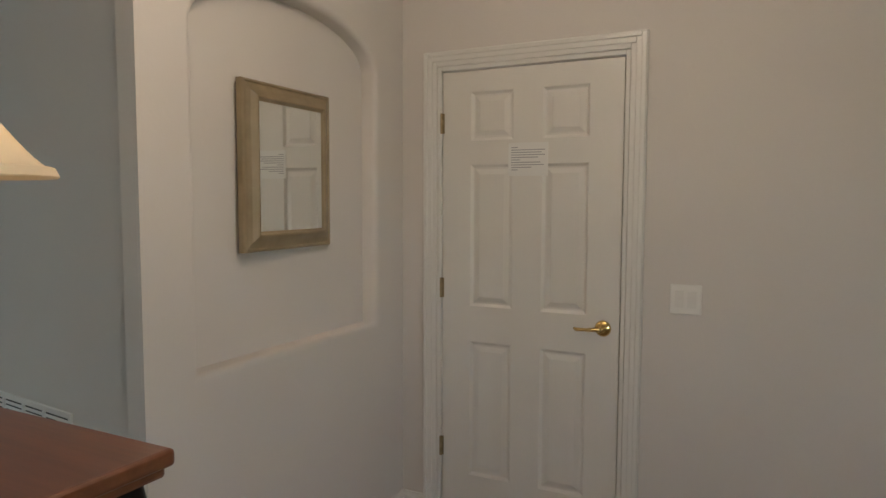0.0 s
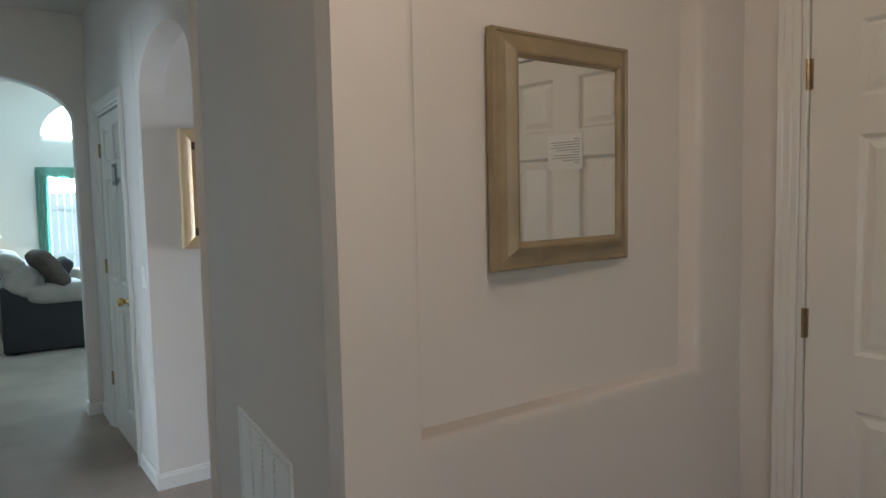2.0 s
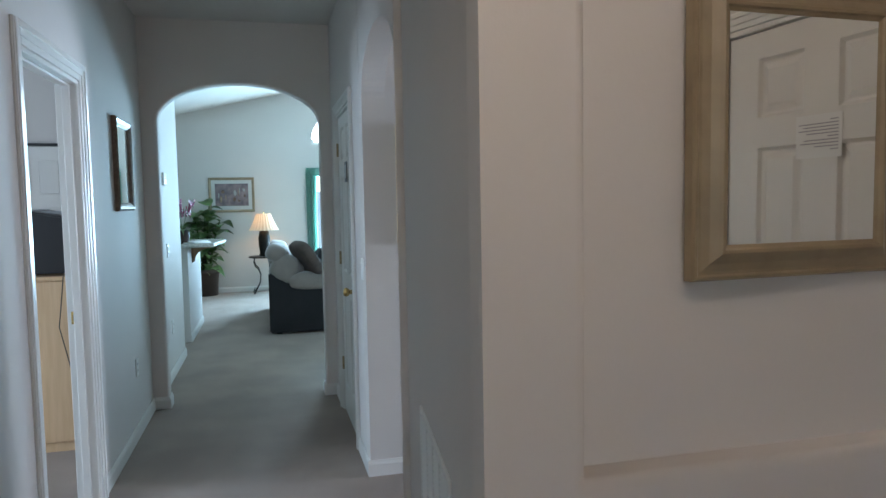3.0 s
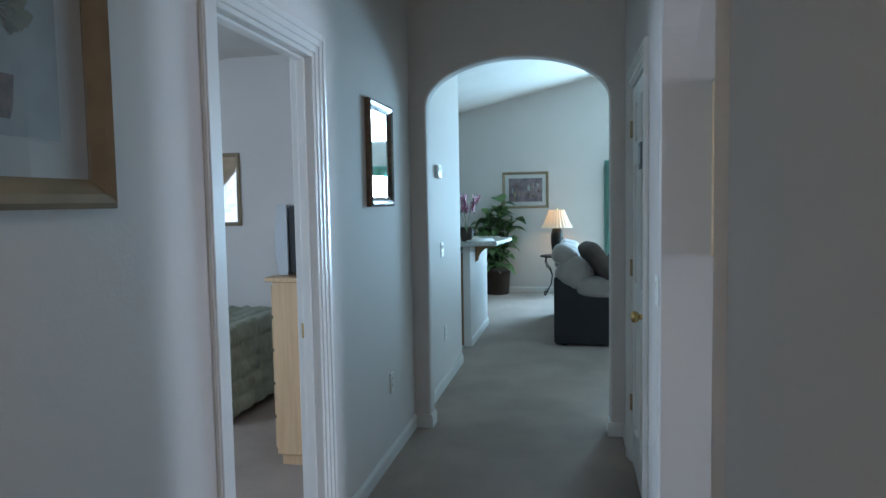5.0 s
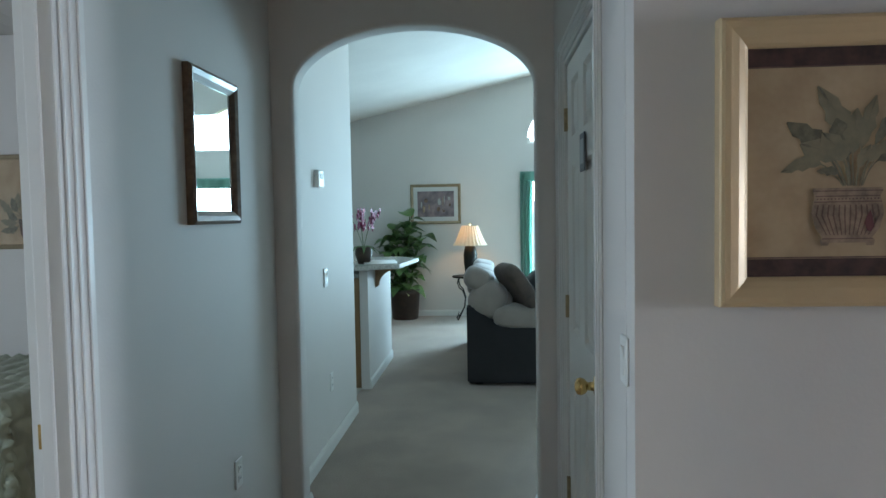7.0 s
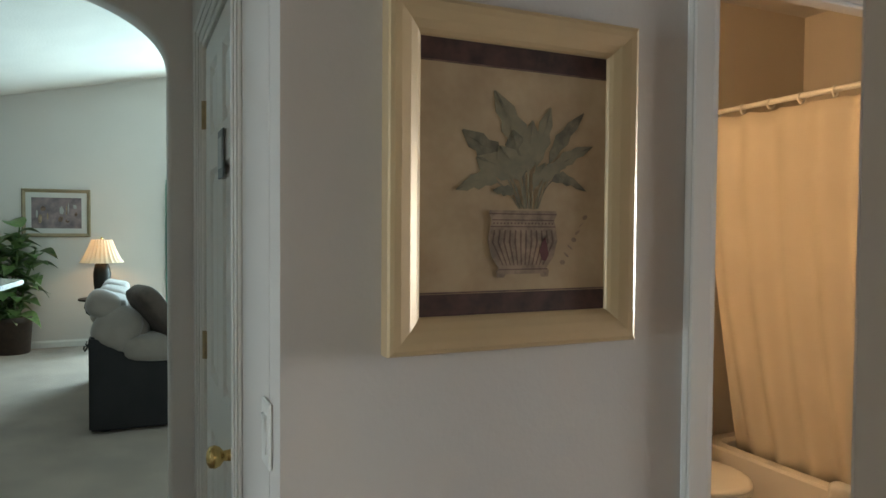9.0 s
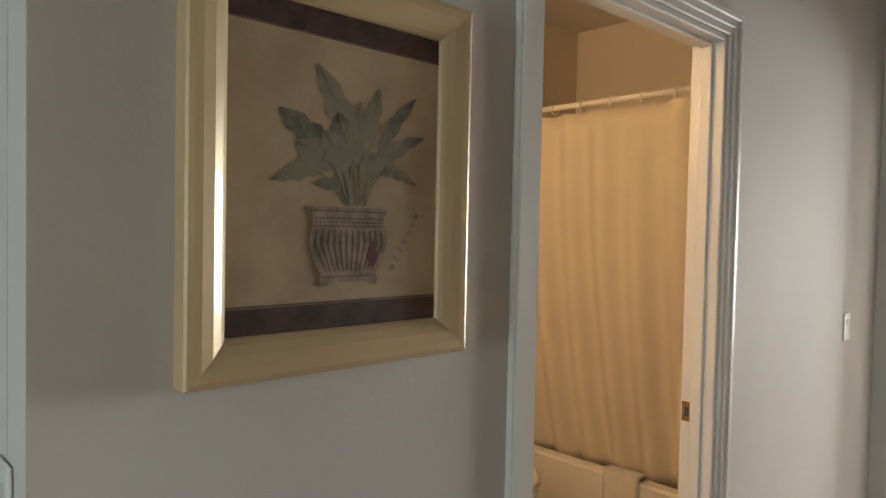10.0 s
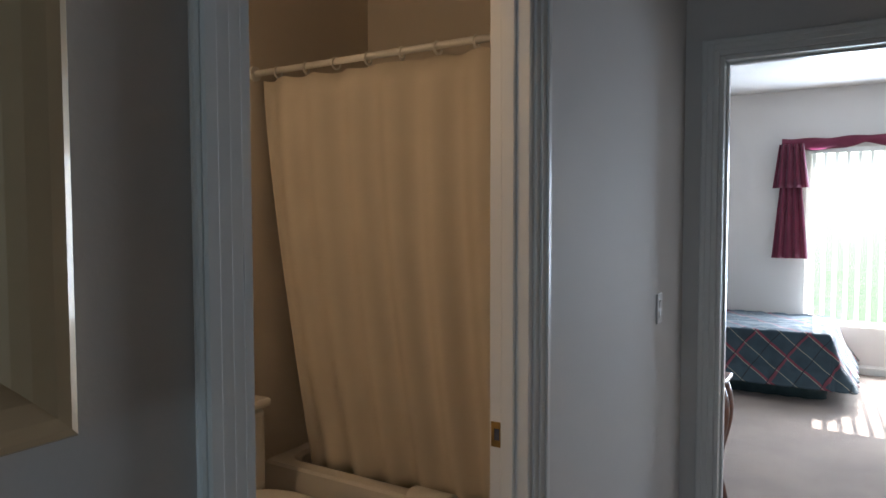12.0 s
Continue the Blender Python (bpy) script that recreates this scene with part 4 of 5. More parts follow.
for c in range(7):
    a0 = c * 2 * math.pi / 7 + 0.4
    top = Vector((0.09 * math.cos(a0), 0.24 * math.sin(a0), (1.36, 1.12, 0.98, 1.26, 1.05, 0.9, 1.18)[c]))
    pts = [(0.05 * math.cos(a0), 0.05 * math.sin(a0), 0.3), tuple(top * 0.6 + Vector((0, 0, 0.15))), tuple(top)]
    part("cane", tube(bmesh.new(), pts, [0.014, 0.012, 0.008], 7), M_STEM, dp)
    for k in range(13):
        u = 0.10 + 0.90 * k / 12
        p = Vector(pts[0]).lerp(Vector(pts[1]), min(1, u * 2)) if u < 0.5 else Vector(pts[1]).lerp(Vector(pts[2]), u * 2 - 1)
        yaw = a0 + k * 2.4 + random.uniform(-0.3, 0.3)
        outside = pose(*p, random.uniform(-15, 15), -random.uniform(0, 42), math.degrees(yaw))
        reach = (outside @ Vector((0.25, 0, 0))).x
        if reach > 0.9 or dp.location.x + 1.05 * reach < -12.22:
            continue
        o = new("leaf", meshes[(c + k) % 3])
        o.parent = dp
        o.matrix_basis = outside

# wrought iron table with the lit lamp
it = thing("iron_table", pose(-11.85, 1.16, 0) @ Matrix.Scale(1.04, 4), "black wrought iron end table with scrolled legs", "table")
part("top", lathe([(0, 0.565), (0.235, 0.565), (0.24, 0.575), (0.235, 0.585), (0, 0.585)], 28), M_IRON, it)
for k in range(4):
    a = math.pi / 4 + k * math.pi / 2
    c, s = math.cos(a), math.sin(a)
    pts = [(q * c, q * s, z) for q, z in ((0.21, 0.56), (0.225, 0.50), (0.20, 0.44), (0.14, 0.40), (0.09, 0.30), (0.11, 0.18), (0.18, 0.08), (0.23, 0.02), (0.245, 0.05), (0.23, 0.08))]
    part("leg", tube(bmesh.new(), pts, 0.009, 7), M_IRON, it, smooth=True)
sl = thing("sofa_lamp", pose(-11.85, 1.165, 0.6085) @ Matrix.Scale(1.04, 4), "lit table lamp with pleated bell shade and dark base", "lamp")
part("base", lathe([(0, 0), (0.08, 0), (0.085, 0.02), (0.07, 0.05), (0.085, 0.16), (0.09, 0.28), (0.07, 0.38), (0.04, 0.41), (0.012, 0.42), (0.012, 0.50), (0, 0.50)], 24, wob=lambda a, z: 1 + 0.03 * math.sin(9 * a)), M_IRON, sl, smooth=True)
part("shade", pleated(0.222, 0.105, 0.40, 0.655, 48, 0.03, 1.3), M_SHADE, sl)
part("finial", lathe([(0, 0.655), (0.012, 0.662), (0.012, 0.675), (0, 0.69)], 10), M_BRASS, sl)

# sofa
so = thing("sofa", pose(-8.235, 1.235, 0), "black leather sofa with overstuffed taupe cushions", "sofa")
SL = 2.05
part("base", boxed(-SL + 0.02, -0.02, 0.04, 0.86, 0.025, 0.40, 0.03, 3), M_LEATHER, so, smooth=False)
part("back_frame", boxed(-SL + 0.02, -0.02, 0.005, 0.16, 0.03, 0.66, 0.04, 3), M_LEATHER, so)
for x in (-0.19, -SL):
    bm = bmesh.new()
    prof = [(0.0, 0.02), (0.90, 0.02), (0.92, 0.48), (0.80, 0.52), (0.40, 0.51), (0.18, 0.56), (0.06, 0.68), (0.0, 0.68)]
    extrude(bm, [(x, y, z) for y, z in prof], (0.19, 0, 0))
    bmesh.ops.bevel(bm, geom=bm.edges[:], offset=0.015, segments=2, affect="EDGES")
    part("side_panel", bm, M_LEATHER, so)
    part("arm_pad", rounded(0.15, 0.37, 0.10, 0.55, c=(x + 0.10, 0.56, 0.585), dent=0.04), M_MICRO, so, smooth=True)
for i in range(3):
    cx = -0.37 - i * 0.655
    part("seat_cushion", rounded(0.32, 0.36, 0.11, 0.4, c=(cx, 0.53, 0.46), dent=0.03), M_MICRO, so, smooth=True)
    rot = pose(0, 0, 0, -14).to_3x3()
    part("back_cushion", rounded(0.34, 0.15, 0.17, 0.5, c=(cx, 0.24, 0.66), rot=rot, dent=0.05), M_MICRO, so, smooth=True)
    part("head_cushion", rounded(0.34, 0.115, 0.11, 0.5, c=(cx, 0.12, 0.84), rot=rot, dent=0.05), M_MICRO, so, smooth=True)
part("wing_cushion", rounded(0.15, 0.165, 0.165, 0.72, c=(-0.12, 0.18, 0.725), rot=pose(0, 0, 0, -25).to_3x3(), dent=0.04), M_MICRO, so, smooth=True)
part("wing_cushion", rounded(0.14, 0.115, 0.10, 0.75, c=(-0.12, 0.09, 0.895), rot=pose(0, 0, 0, -25).to_3x3(), dent=0.04), M_MICRO, so, smooth=True)
for i in (0, 1):
    for y in (0.1, 0.8):
        part("foot", boxed(-0.1 - i * 1.85 - 0.03, -0.1 - i * 1.85 + 0.03, y - 0.03, y + 0.03, 0.0, 0.03), M_IRON, so)
pl = thing("throw_pillow", pose(-8.335, 1.655, 0.83), "brown striped throw pillow propped on the sofa", "cushion")
part("pillow", rounded(0.22, 0.075, 0.22, 0.52, rot=(pose(0, 0, 0, 0, 0, 20).to_3x3() @ pose(0, 0, 0, 34).to_3x3())), M_PILLOW, pl, smooth=True)
pl2 = thing("throw_pillow", pose(-9.185, 1.83, 0.72), "dark plum throw pillow lying on the sofa", "cushion")
part("pillow", rounded(0.24, 0.09, 0.18, 0.62, rot=pose(0, 0, 0, -35).to_3x3()), M_LEATHER, pl2, smooth=True)


def drape(name, m, w, h, folds, mat, label, amp=0.025, taper=0.0, top_taper=0.0):
    """A hanging curtain in the xz plane, its top at z = 0."""
    o = thing(name, m, label, "curtain")

    def f(u, v):
        ww = w * (1 - taper * math.sin(math.pi * min(1, v * 1.0)) - top_taper * v)
        x = (u - 0.5) * ww
        return Vector((x, amp * math.sin(2 * math.pi * folds * u + 0.6 * math.sin(5 * v)) * (0.5 + 0.6 * (1 - v)), -h * (1 - v)))
    part("cloth", sheet(f, folds * 10, 14, 0.002), mat, o, smooth=True)
    return o


drape("green_curtain", pose(-12.20, 1.95, 1.98, 0, 0, 90), 0.17, 1.50, 3, M_GREENCURT, "dark green curtain panel at the living room window")
drape("green_curtain", pose(-12.20, 3.78, 1.98, 0, 0, 90), 0.17, 1.50, 3, M_GREENCURT, "dark green curtain panel at the living room window")
vl = thing("curtain_valance", pose(-12.18, 2.86, 2.01, 0, 0, 90), "dark green swagged valance over the living room window", "curtain")
part("cloth", sheet(lambda u, v: Vector(((u - 0.5) * 1.98, 0.02 * math.sin(60 * u), (v - 1) * (0.10 + 0.08 * abs(math.sin(2 * math.pi * u))) + 0.02)), 80, 5, 0.002), M_GREENCURT, vl, smooth=True)


def window_unit(name, axis, at, b0, b1, z0, z1, label, mull=(), rail=None, arch=0.0):
    """A framed, glazed window in an opening."""
    o = thing(name, Matrix(), label, "window")

    def bar(a0, a1, c0, c1, nm="frame"):
        bm = boxed(at - 0.03, at + 0.03, a0, a1, c0, c1) if axis == "x" else boxed(a0, a1, at - 0.03, at + 0.03, c0, c1)
        part(nm, bm, M_TRIM, o)
    bar(b0, b0 + 0.04, z0, z1)
    bar(b1 - 0.04, b1, z0, z1)
    bar(b0 + 0.04, b1 - 0.04, z0, z0 + 0.04)
    if not arch:
        bar(b0 + 0.04, b1 - 0.04, z1 - 0.04, z1)
    for q in mull:
        bar(q - 0.02, q + 0.02, z0 + 0.04, z1 - 0.04, "mullion")
    bm = boxed(at - 0.003, at + 0.003, b0 + 0.04, b1 - 0.04, z0 + 0.04, z1 - 0.04) if axis == "x" else boxed(b0 + 0.04, b1 - 0.04, at - 0.003, at + 0.003, z0 + 0.04, z1 - 0.04)
    g = part("pane", bm, M_GLASS, o)
    g.visible_shadow = False
    return o


window_unit("living_window", "x", -12.32, 2.01, 3.73, 0.45, 1.98, "white framed living room window looking on the lawn", (2.87,))
window_unit("transom_window", "x", -12.32, 1.98, 3.73, 2.42, 2.51, "white framed arched transom window", (), None, 1.0)
window_unit("bedroom_window", "y", -3.37, -3.87, -2.42, 0.75, 2.0, "white framed bedroom window", (-3.14,))
window_unit("rear_window", "y", 9.27, -3.88, -2.32, 0.42, 2.04, "white framed rear bedroom window with vertical blinds", (-3.10,))
# unseen window, added where the entry fill lamp stands
window_unit("added_entry_window", "x", 2.47, -0.4, 0.9, 0.9, 2.05, "unseen white framed window added on the entry's east side", (0.25,))


def slats(name, m, w, h, n, turn, label):
    o = thing(name, m, label, "blind")
    part("head_rail", boxed(-w / 2, w / 2, -0.02, 0.02, 0, 0.04), M_PLATE, o)
    first = None
    for i in range(n):
        x = -w / 2 + (i + 0.5) * w / n
        if first is None:
            first = part("slat", boxed(-0.042, 0.042, -0.0006, 0.0006, -h, 0), M_BLIND, o)
            s = first
        else:
            s = new("slat", first.data)
            s.parent = o
        s.matrix_basis = pose(x, 0, 0, 0, 0, turn)


slats("vertical_blind", pose(-3.10, 9.15, 1.99), 1.52, 1.55, 17, 70, "white vertical blind with open slats at the rear window")
slats("vertical_blind", pose(-3.14, -3.24, 1.96), 1.4, 1.2, 16, 60, "white vertical blind with open slats at the bedroom window")

# wooden fence outside
fn = thing("garden_fence", pose(-19.0, 0, -0.15), "grey wooden board fence across the lawn", "fence")
fb = None
for i in range(90):
    if fb is None:
        fb = part("board", boxed(-0.01, 0.01, -0.07, 0.07, 0, 1.9), M_FENCE, fn)
        s = fb
    else:
        s = new("board", fb.data)
        s.parent = fn
    s.matrix_basis = pose(0, -3 + i * 0.15, 0)
for z in (0.4, 1.5):
    part("rail", boxed(0.011, 0.05, -3.1, 10.5, z, z + 0.09), M_FENCE, fn)

# ---- front bedroom ----


def quilted(name, m, lx, ly, top, drop, mat, label, quilt=0.012, cell=0.11, flare=0.06, hem=0.03):
    """A bedspread over a bed lx by ly (corner at the origin, extending to -x, -y), hanging by drop on all sides."""
    def f(u, v):
        X, Y = (u - 0.5) * 2, (v - 0.5) * 2
        hx, hy = lx / 2, ly / 2
        sx, sy = X * (hx + drop), Y * (hy + drop)
        ox, oy = max(0, abs(sx) - hx), max(0, abs(sy) - hy)
        o = max(ox, oy)
        rnd = 0.05
        px = math.copysign(min(abs(sx), hx) + flare * min(1, ox / drop * 1.0) * (0.4 + 0.6 * ox / drop), sx)
        py = math.copysign(min(abs(sy), hy) + flare * min(1, oy / drop) * (0.4 + 0.6 * oy / drop), sy)
        z = top - o + (rnd * 0.3 if o > 0 else 0)
        if o > 0.03:
            along = sx if oy > ox else sy
            fold = 0.018 * math.sin(along * 17) * o / drop
            if oy > ox:
                py += math.copysign(fold, sy)
            else:
                px += math.copysign(fold, sx)
        across, along2 = (sx, sy) if ox > oy else (sy, sx)
        q = quilt * abs(math.sin(across * math.pi / cell)) ** 0.5 * (0.75 + 0.6 * noise.noise(Vector((along2 * 24, across * 7, 1)))) + 0.008 * noise.noise(Vector((sx * 9, sy * 9, 1)))
        if o < 0.01:
            z += q
        elif oy > ox:
            py += math.copysign(q, sy)
        else:
            px += math.copysign(q, sx)
        return Vector((px - hx, py - hy, max(hem, z)))
    return sheet(f, 150, 190, 0.004)


b1 = thing("sage_bed", pose(-5.57, -0.83, 0), "single bed with a quilted sage green coverlet to the floor", "bed")
part("mattress", boxed(-0.95, -0.02, -1.93, -0.02, 0.30, 0.585, 0.04, 3), M_MAT, b1)
part("box_spring", boxed(-0.95, -0.02, -1.93, -0.02, 0.06, 0.30, 0.01), M_MAT, b1)
part("coverlet", quilted("coverlet", None, 0.95, 1.95, 0.60, 0.56, M_SAGE, "", quilt=0.032), M_SAGE, b1, smooth=True)
part("pillow", rounded(0.35, 0.22, 0.10, 0.6, c=(-0.48, -1.62, 0.68)), M_SAGE, b1, smooth=True)

dr = thing("maple_dresser", pose(-4.97, -0.17, 0), "tall blond maple chest of drawers against the bedroom wall", "dresser")
part("carcass", boxed(-0.85, 0, 0.0, 0.43, 0.06, 1.02, 0.004), M_MAPLE, dr)
part("plinth", boxed(-0.83, -0.02, 0.02, 0.42, 0.0, 0.058), M_MAPLE, dr)
part("top", boxed(-0.87, 0.02, -0.035, 0.435, 1.022, 1.047, 0.006, 2), M_MAPLE, dr)
for i in range(5):
    d = part("drawer", boxed(-0.83, -0.02, -0.018, -0.001, 0.09 + i * 0.185, 0.26 + i * 0.185, 0.004), M_MAPLE, dr)
    for x in (-0.62, -0.23):
        part("knob", lathe([(0, 0), (0.008, 0), (0.008, 0.012), (0.016, 0.02), (0.012, 0.028), (0, 0.03)], 12), M_BRASS, d).matrix_basis = pose(x, -0.018, 0.175 + i * 0.185, 90)
tv = thing("television", pose(-5.05, -0.155, 1.047), "boxy tube television, silver front and black back, on the dresser", "television")
bm = bmesh.new()
extrude(bm, [(0, y, z) for y, z in ((0.05, 0.01), (0.05, 0.385), (0.30, 0.34), (0.345, 0.25), (0.345, 0.03), (0.30, 0.01))], (-0.46, 0, 0))
bmesh.ops.bevel(bm, geom=bm.edges[:], offset=0.01, segments=2, affect="EDGES")
part("housing", bm, M_TVDARK, tv)
bm = bmesh.new()
extrude(bm, [(0.01, y, z) for y, z in ((0.05, 0.005), (0.0, 0.005), (-0.018, 0.10), (-0.022, 0.20), (-0.016, 0.30), (0.0, 0.39), (0.05, 0.39))], (-0.48, 0, 0))
part("bezel", bm, M_TVGREY, tv)
part("screen", boxed(-0.42, -0.05, -0.03, -0.015, 0.09, 0.35, 0.01, 2), M_TVDARK, tv)
dv = thing("set_top_player", pose(-5.17, 0.0, 1.413), "flat silver player lying on the television", "player")
part("case", boxed(-0.22, 0.0, -0.08, 0.06, -0.02, 0.012, 0.004), M_TVGREY, dv)
cb = thing("television_cable", pose(-4.962, -0.17, 0), "thin black cable hanging down the side of the dresser", "cable")
part("cable", tube(bmesh.new(), [(0.0, 0.30, 1.06), (0.022, 0.28, 1.055), (0.028, 0.27, 0.95), (0.008, 0.24, 0.75), (0.006, 0.29, 0.5), (0.006, 0.34, 0.3)], 0.003, 6), M_TVDARK, cb)

for k in range(2):
    cd = thing("bifold_door", pose(-6.655, -0.74 + 0.46 * k, 0.0, 0, 0, 90), "white panelled bifold closet door, closed", "door", "bifold doors of the closet")
    part("leaf", boxed(0.002, 0.455, -0.03, 0.0, 0.02, 1.93, 0.003), M_DOOR, cd)
    for z0, z1 in ((0.2, 0.85), (1.0, 1.45), (1.55, 1.82)):
        for x0, x1 in ((0.05, 0.20), (0.255, 0.405)):
            part("panel", boxed(x0, x1, -0.038, -0.029, z0, z1, 0.007), M_DOOR, cd)
part("closet_track", boxed(-6.659, -6.62, -0.74, 0.18, 1.935, 1.955), M_TVDARK, kind="structure")

# bedroom window swag
sw = thing("window_swag", pose(-3.14, -3.12, 2.05), "sheer pale swag scarf over the bedroom window", "curtain")
part("cloth", sheet(lambda u, v: Vector(((u - 0.5) * 1.8, 0.03 * math.sin(20 * v), -0.05 - (0.25 * math.sin(math.pi * ((u * 2) % 1.0)) + 0.05) * v)), 60, 8, 0.002), M_SHOWER, sw, smooth=True)
part("rod", tube(bmesh.new(), [(-0.92, 0, -0.03), (0.92, 0, -0.03)], 0.012), M_BRASS, sw)
for x in (-0.9, 0.9):
    part("bracket", boxed(x - 0.01, x + 0.01, -0.18, 0, -0.05, -0.02), M_BRASS, sw)
drape("sheer_curtain", pose(-3.97, -3.27, 2.0), 0.36, 1.2, 4, M_SHOWER, "sheer pale curtain tail at the bedroom window")

# ---- bathroom ----
tub = thing("bathtub", pose(-5.588, 4.11, 0), "white enamel bathtub along the bathroom wall", "bathtub")
bm = bmesh.new()
LX, LY, TH = 1.388, 0.735, 0.40
outer = [(0, 0), (LX, 0), (LX, LY), (0, LY)]


def ring(bm, inset, z, r):
    pts = []
    for cx, cy, a0 in ((LX - inset - r, inset + r, -90), (LX - inset - r, LY - inset - r, 0), (inset + r, LY - inset - r, 90), (inset + r, inset + r, 180)):
        for k in range(6):
            a = radians(a0 + 18 * k)
            pts.append(bm.verts.new((cx + r * math.cos(a), cy + r * math.sin(a), z)))
    return pts


rings = [ring(bm, *q) for q in ((0, 0, 0.005), (0.0, TH - 0.012, 0.005), (0.008, TH, 0.01), (0.065, TH, 0.08), (0.08, TH - 0.015, 0.10), (0.13, 0.12, 0.14), (0.2, 0.09, 0.12))]
for a, b in zip(rings, rings[1:]):
    n = len(a)
    for i in range(n):
        bm.faces.new((a[i], a[(i + 1) % n], b[(i + 1) % n], b[i]))
bm.faces.new(rings[-1])
part("shell", bm, M_TUB, tub, smooth=False)

sc = thing("shower_curtain", pose(-4.86, 4.10, 1.985), "cream fabric shower curtain hanging in soft folds from a rod", "shower curtain")


def fc(u, v):
    gather = (1 - v) ** 1.5
    x0, x1 = -0.70 + 0.15 * gather, 0.62
    x = x0 + (x1 - x0) * u
    y = 0.020 * math.sin(2 * math.pi * 7.5 * u + 0.7 * math.sin(3 * v)) * (0.75 + 0.4 * gather) + 0.01 * math.sin(2 * math.pi * 3 * u + 2 * v)
    y += 0.115 * gather
    z = -1.62 * (1 - v) + (-0.008 * abs(math.sin(math.pi * 9 * u)) * v ** 8)
    return Vector((x, y, z))


part("cloth", sheet(fc, 150, 24, 0.0015), M_SHOWER, sc, smooth=True)
rod = thing("shower_rod", pose(0, 4.085, 2.012), "white shower curtain rod with plastic rings", "curtain rod")
part("rod", tube(bmesh.new(), [(-5.59, 0, 0), (-4.20, 0, 0)], 0.0125, 12), M_PLATE, rod, smooth=True)
for i in range(9):
    x = -5.45 + i * 0.15
    ringb = bmesh.new()
    pts = [(0, 0.021 * math.cos(a), 0.021 * math.sin(a) - 0.008) for a in np.linspace(0, 2 * math.pi, 14)]
    tube(ringb, pts, 0.0045, 6)
    part("ring", ringb, M_PLATE, rod, smooth=True).matrix_basis = pose(x, 0, 0, 0, 0, 12 * math.sin(i * 2.1))
for x in (-5.582, -4.203):
    part("flange", tube(bmesh.new(), [(x - 0.007, 0, 0), (x + 0.007, 0, 0)], 0.03, 16), M_PLATE, rod)

tw = thing("bath_towel", pose(-4.76, 4.11, 0.405), "folded white towel draped over the bathtub rim", "towel")


def ft(u, v):
    s = (v - 0.5) * 2
    x = (u - 0.5) * 0.17
    if s < -0.15:
        y, z = -0.018 - 0.004 * math.sin(9 * u), 0.012 + (s + 0.15) * 0.26
    elif s < 0.25:
        y, z = -0.018 + (s + 0.15) / 0.4 * 0.075, 0.020 + 0.006 * math.sin(math.pi * (s + 0.15) / 0.4)
    else:
        y, z = 0.068, 0.012 - (s - 0.25) * 0.1
    return Vector((x, y, z))


part("towel", sheet(ft, 10, 26, 0.016), M_TOWEL, tw, smooth=True)

to = thing("toilet", pose(-5.585, 3.70, 0), "white ceramic toilet with closed lid beside the bathtub", "toilet")
part("tank", boxed(0.01, 0.20, -0.24, 0.24, 0.37, 0.70, 0.03, 3), M_TUB, to)
part("tank_lid", boxed(0.0, 0.215, -0.25, 0.25, 0.702, 0.735, 0.012, 2), M_TUB, to)


def oval(r0, z, k=1.0):
    return r0, z


def ovalbody(prof, cx, ax, ay, n=28):
    bm = bmesh.new()
    rings = [[bm.verts.new((cx + sh + s * ax * math.cos(2 * math.pi * i / n), s * ay * math.sin(2 * math.pi * i / n), z)) for i in range(n)] for s, z, sh in prof]
    for a, b in zip(rings, rings[1:]):
        for i in range(n):
            bm.faces.new((a[i], a[(i + 1) % n], b[(i + 1) % n], b[i]))
    bm.faces.new(rings[0])
    bm.faces.new(rings[-1])
    return bm


part("bowl", ovalbody([(0.55, 0, -0.05), (0.5, 0.1, -0.05), (0.62, 0.2, -0.03), (0.9, 0.32, 0), (0.98, 0.375, 0), (0.96, 0.385, 0)], 0.43, 0.235, 0.185), M_TUB, to, smooth=True)
part("seat", ovalbody([(0.98, 0.388, 0), (1.01, 0.393, 0), (1.01, 0.402, 0), (0.98, 0.406, 0)], 0.43, 0.235, 0.19), M_PLATE, to, smooth=True)
part("lid", ovalbody([(0.98, 0.408, 0), (1.01, 0.412, 0), (1.0, 0.424, 0), (0.9, 0.43, 0), (0.3, 0.433, 0)], 0.43, 0.235, 0.19), M_PLATE, to, smooth=True)
part("lever", tube(bmesh.new(), [(0.20, -0.18, 0.62), (0.225, -0.18, 0.62), (0.23, -0.10, 0.61)], 0.007, 6), M_BRASS, to)
vn = thing("vanity_light", pose(-5.1, 1.877, 2.15), "brass bath bar light with globe bulbs", "lamp")
part("bar", boxed(-0.3, 0.3, 0, 0.04, -0.05, 0.05, 0.006), M_BRASS, vn)
M_GLOBE = plain("lit_globe", (1.0, 0.85, 0.6), 0.4, emit=0.5)
for i in range(4):
    part("globe", rounded(0.045, 0.045, 0.045, 1.0, 14, 8, c=(-0.225 + i * 0.15, 0.085, 0)), M_GLOBE, vn, smooth=True)

# ---- rear bedroom ----
b2 = thing("plaid_bed", pose(-3.62, 9.05, -0.04), "bed with a dark teal and burgundy plaid comforter", "bed")
part("mattress", boxed(-1.88, -0.03, -1.03, -0.03, 0.28, 0.50, 0.04, 3), M_MAT, b2)
part("box_spring", boxed(-1.86, -0.05, -1.01, -0.05, 0.08, 0.28, 0.01), M_MAT, b2)
part("comforter", quilted("comforter", None, 1.92, 1.06, 0.545, 0.39, M_PLAID, "", quilt=0.012, cell=0.4, flare=0.17, hem=0.15), M_PLAID, b2, smooth=True)


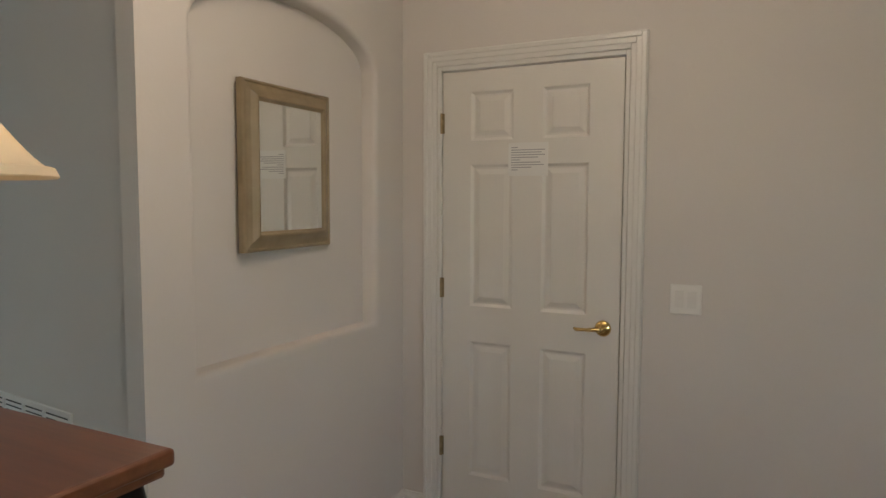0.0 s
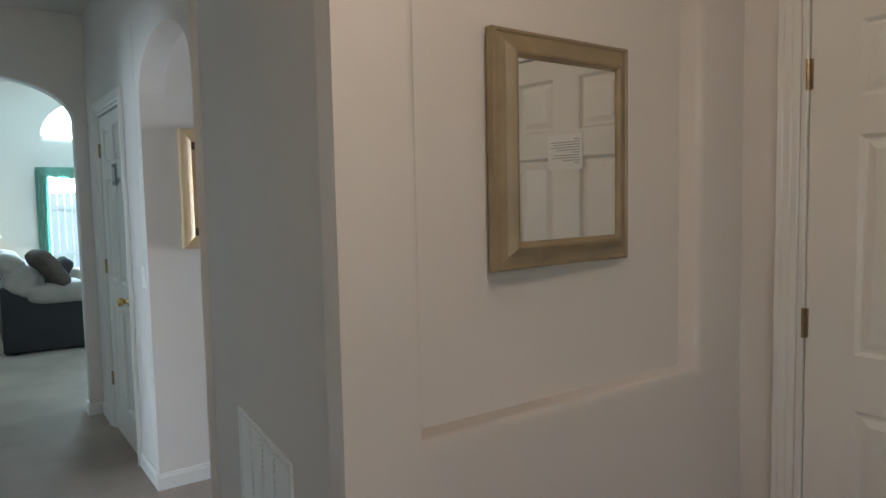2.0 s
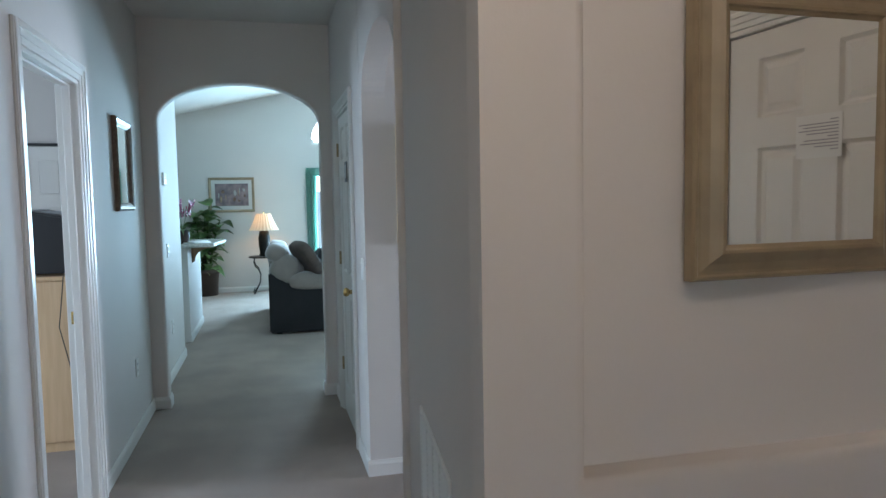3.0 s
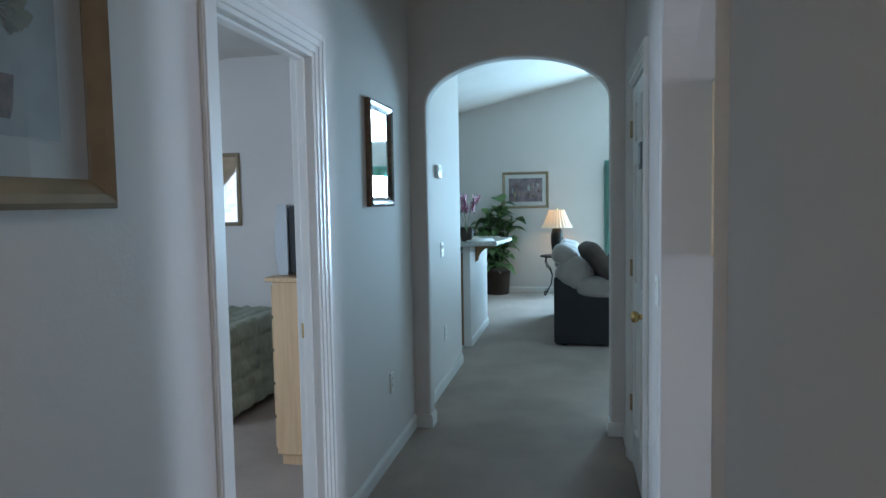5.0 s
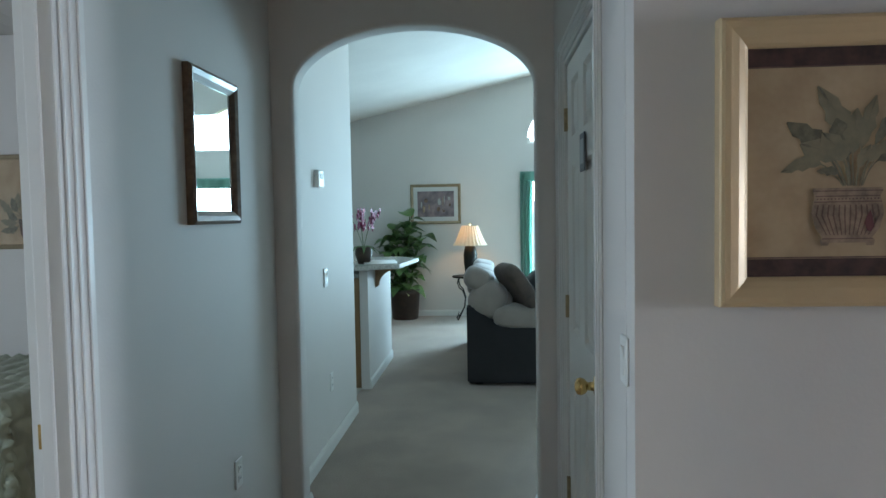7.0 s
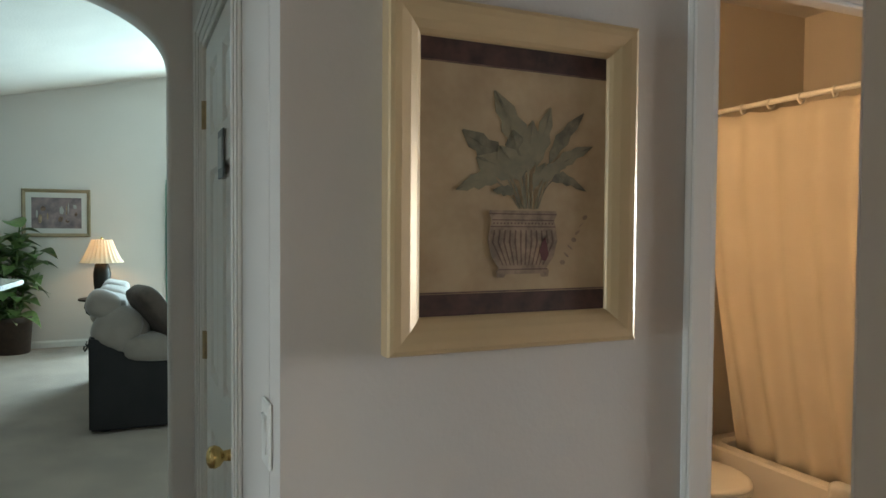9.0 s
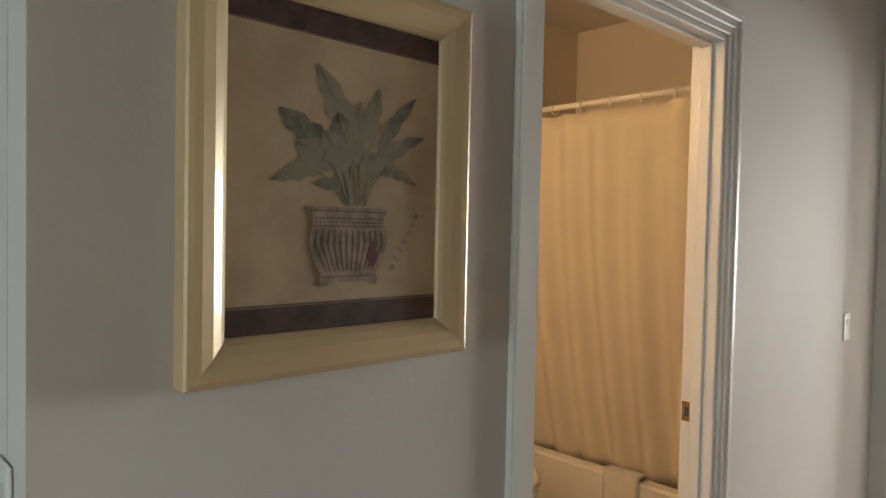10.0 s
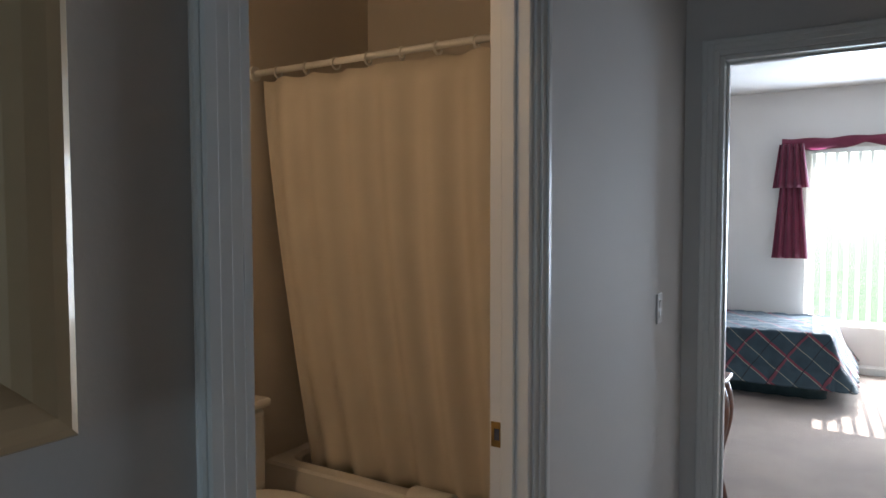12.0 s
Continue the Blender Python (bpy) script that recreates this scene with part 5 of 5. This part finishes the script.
def fsk(u, v):
    per = u * (1.78 + 0.97)
    if per < 1.78:
        x, y = -1.86 + per, -1.02
    else:
        x, y = -0.05, -1.02 + (per - 1.78)
    k = 0.012 * math.sin(per * 45) * (1 - v)
    return Vector((x + (0.02 + k if per >= 1.78 else 0), y - (0.02 + k if per < 1.78 else 0), 0.045 + 0.245 * v))


part("bed_skirt", sheet(fsk, 170, 4, 0.003), M_TEAL, b2, smooth=True)

ds = thing("carved_desk", pose(-3.98, 5.75, -0.01), "dark carved wooden side table with cabriole legs", "table")
part("top", boxed(-0.70, 0.0, -0.22, 0.0, 0.62, 0.65, 0.012, 3), M_CHERRY, ds)
part("apron", boxed(-0.66, -0.03, -0.19, -0.02, 0.52, 0.618, 0.012, 2), M_CHERRY, ds)
for sx in (-0.62, -0.045):
    for sy in (-0.17, -0.045):
        pts = [(sx + (0.022 * math.sin(2 * math.pi * u) + 0.012 * u) * (1 if sx > -0.3 else -1), sy, 0.6 - 0.59 * u) for u in [i / 10 for i in range(11)]]
        part("leg", tube(bmesh.new(), pts, [0.034, 0.038, 0.034, 0.027, 0.022, 0.019, 0.017, 0.016, 0.018, 0.026, 0.024], 10), M_CHERRY, ds, smooth=True)

vs = thing("burgundy_swag", pose(-3.10, 9.115, 2.10), "burgundy scarf valance twisted over a rod", "curtain")


def fsw(u, v):
    x = -0.98 + 1.96 * u
    sag = 0.03 * math.sin(math.pi * ((u * 3) % 1))
    t = 2 * math.pi * v
    r = 0.035 + 0.02 * math.sin(math.pi * ((u * 3) % 1)) + 0.006 * math.sin(40 * u + 2 * t)
    return Vector((x, 0.6 * r * math.cos(t), -sag + r * math.sin(t)))


part("scarf", sheet(fsw, 90, 12), M_REDCURT, vs, smooth=True)
for s in (-1, 1):
    def fj(u, v, s=s):
        w = 0.20 + 0.10 * (1 - v)
        return Vector((s * 0.90 + (u - 0.5) * w, -0.03 + 0.022 * math.sin(2 * math.pi * 4 * u), -0.02 - 0.40 * (1 - v)))
    part("jabot", sheet(fj, 40, 8, 0.002), M_REDCURT, vs, smooth=True)

    def ftl(u, v, s=s):
        w = 0.12 + 0.18 * (1 - v)
        return Vector((s * 0.90 + (u - 0.5) * w, 0.0 + 0.016 * math.sin(2 * math.pi * 4 * u), -0.05 - 1.02 * (1 - v)))
    part("tail", sheet(ftl, 40, 12, 0.002), M_REDCURT, vs, smooth=True)
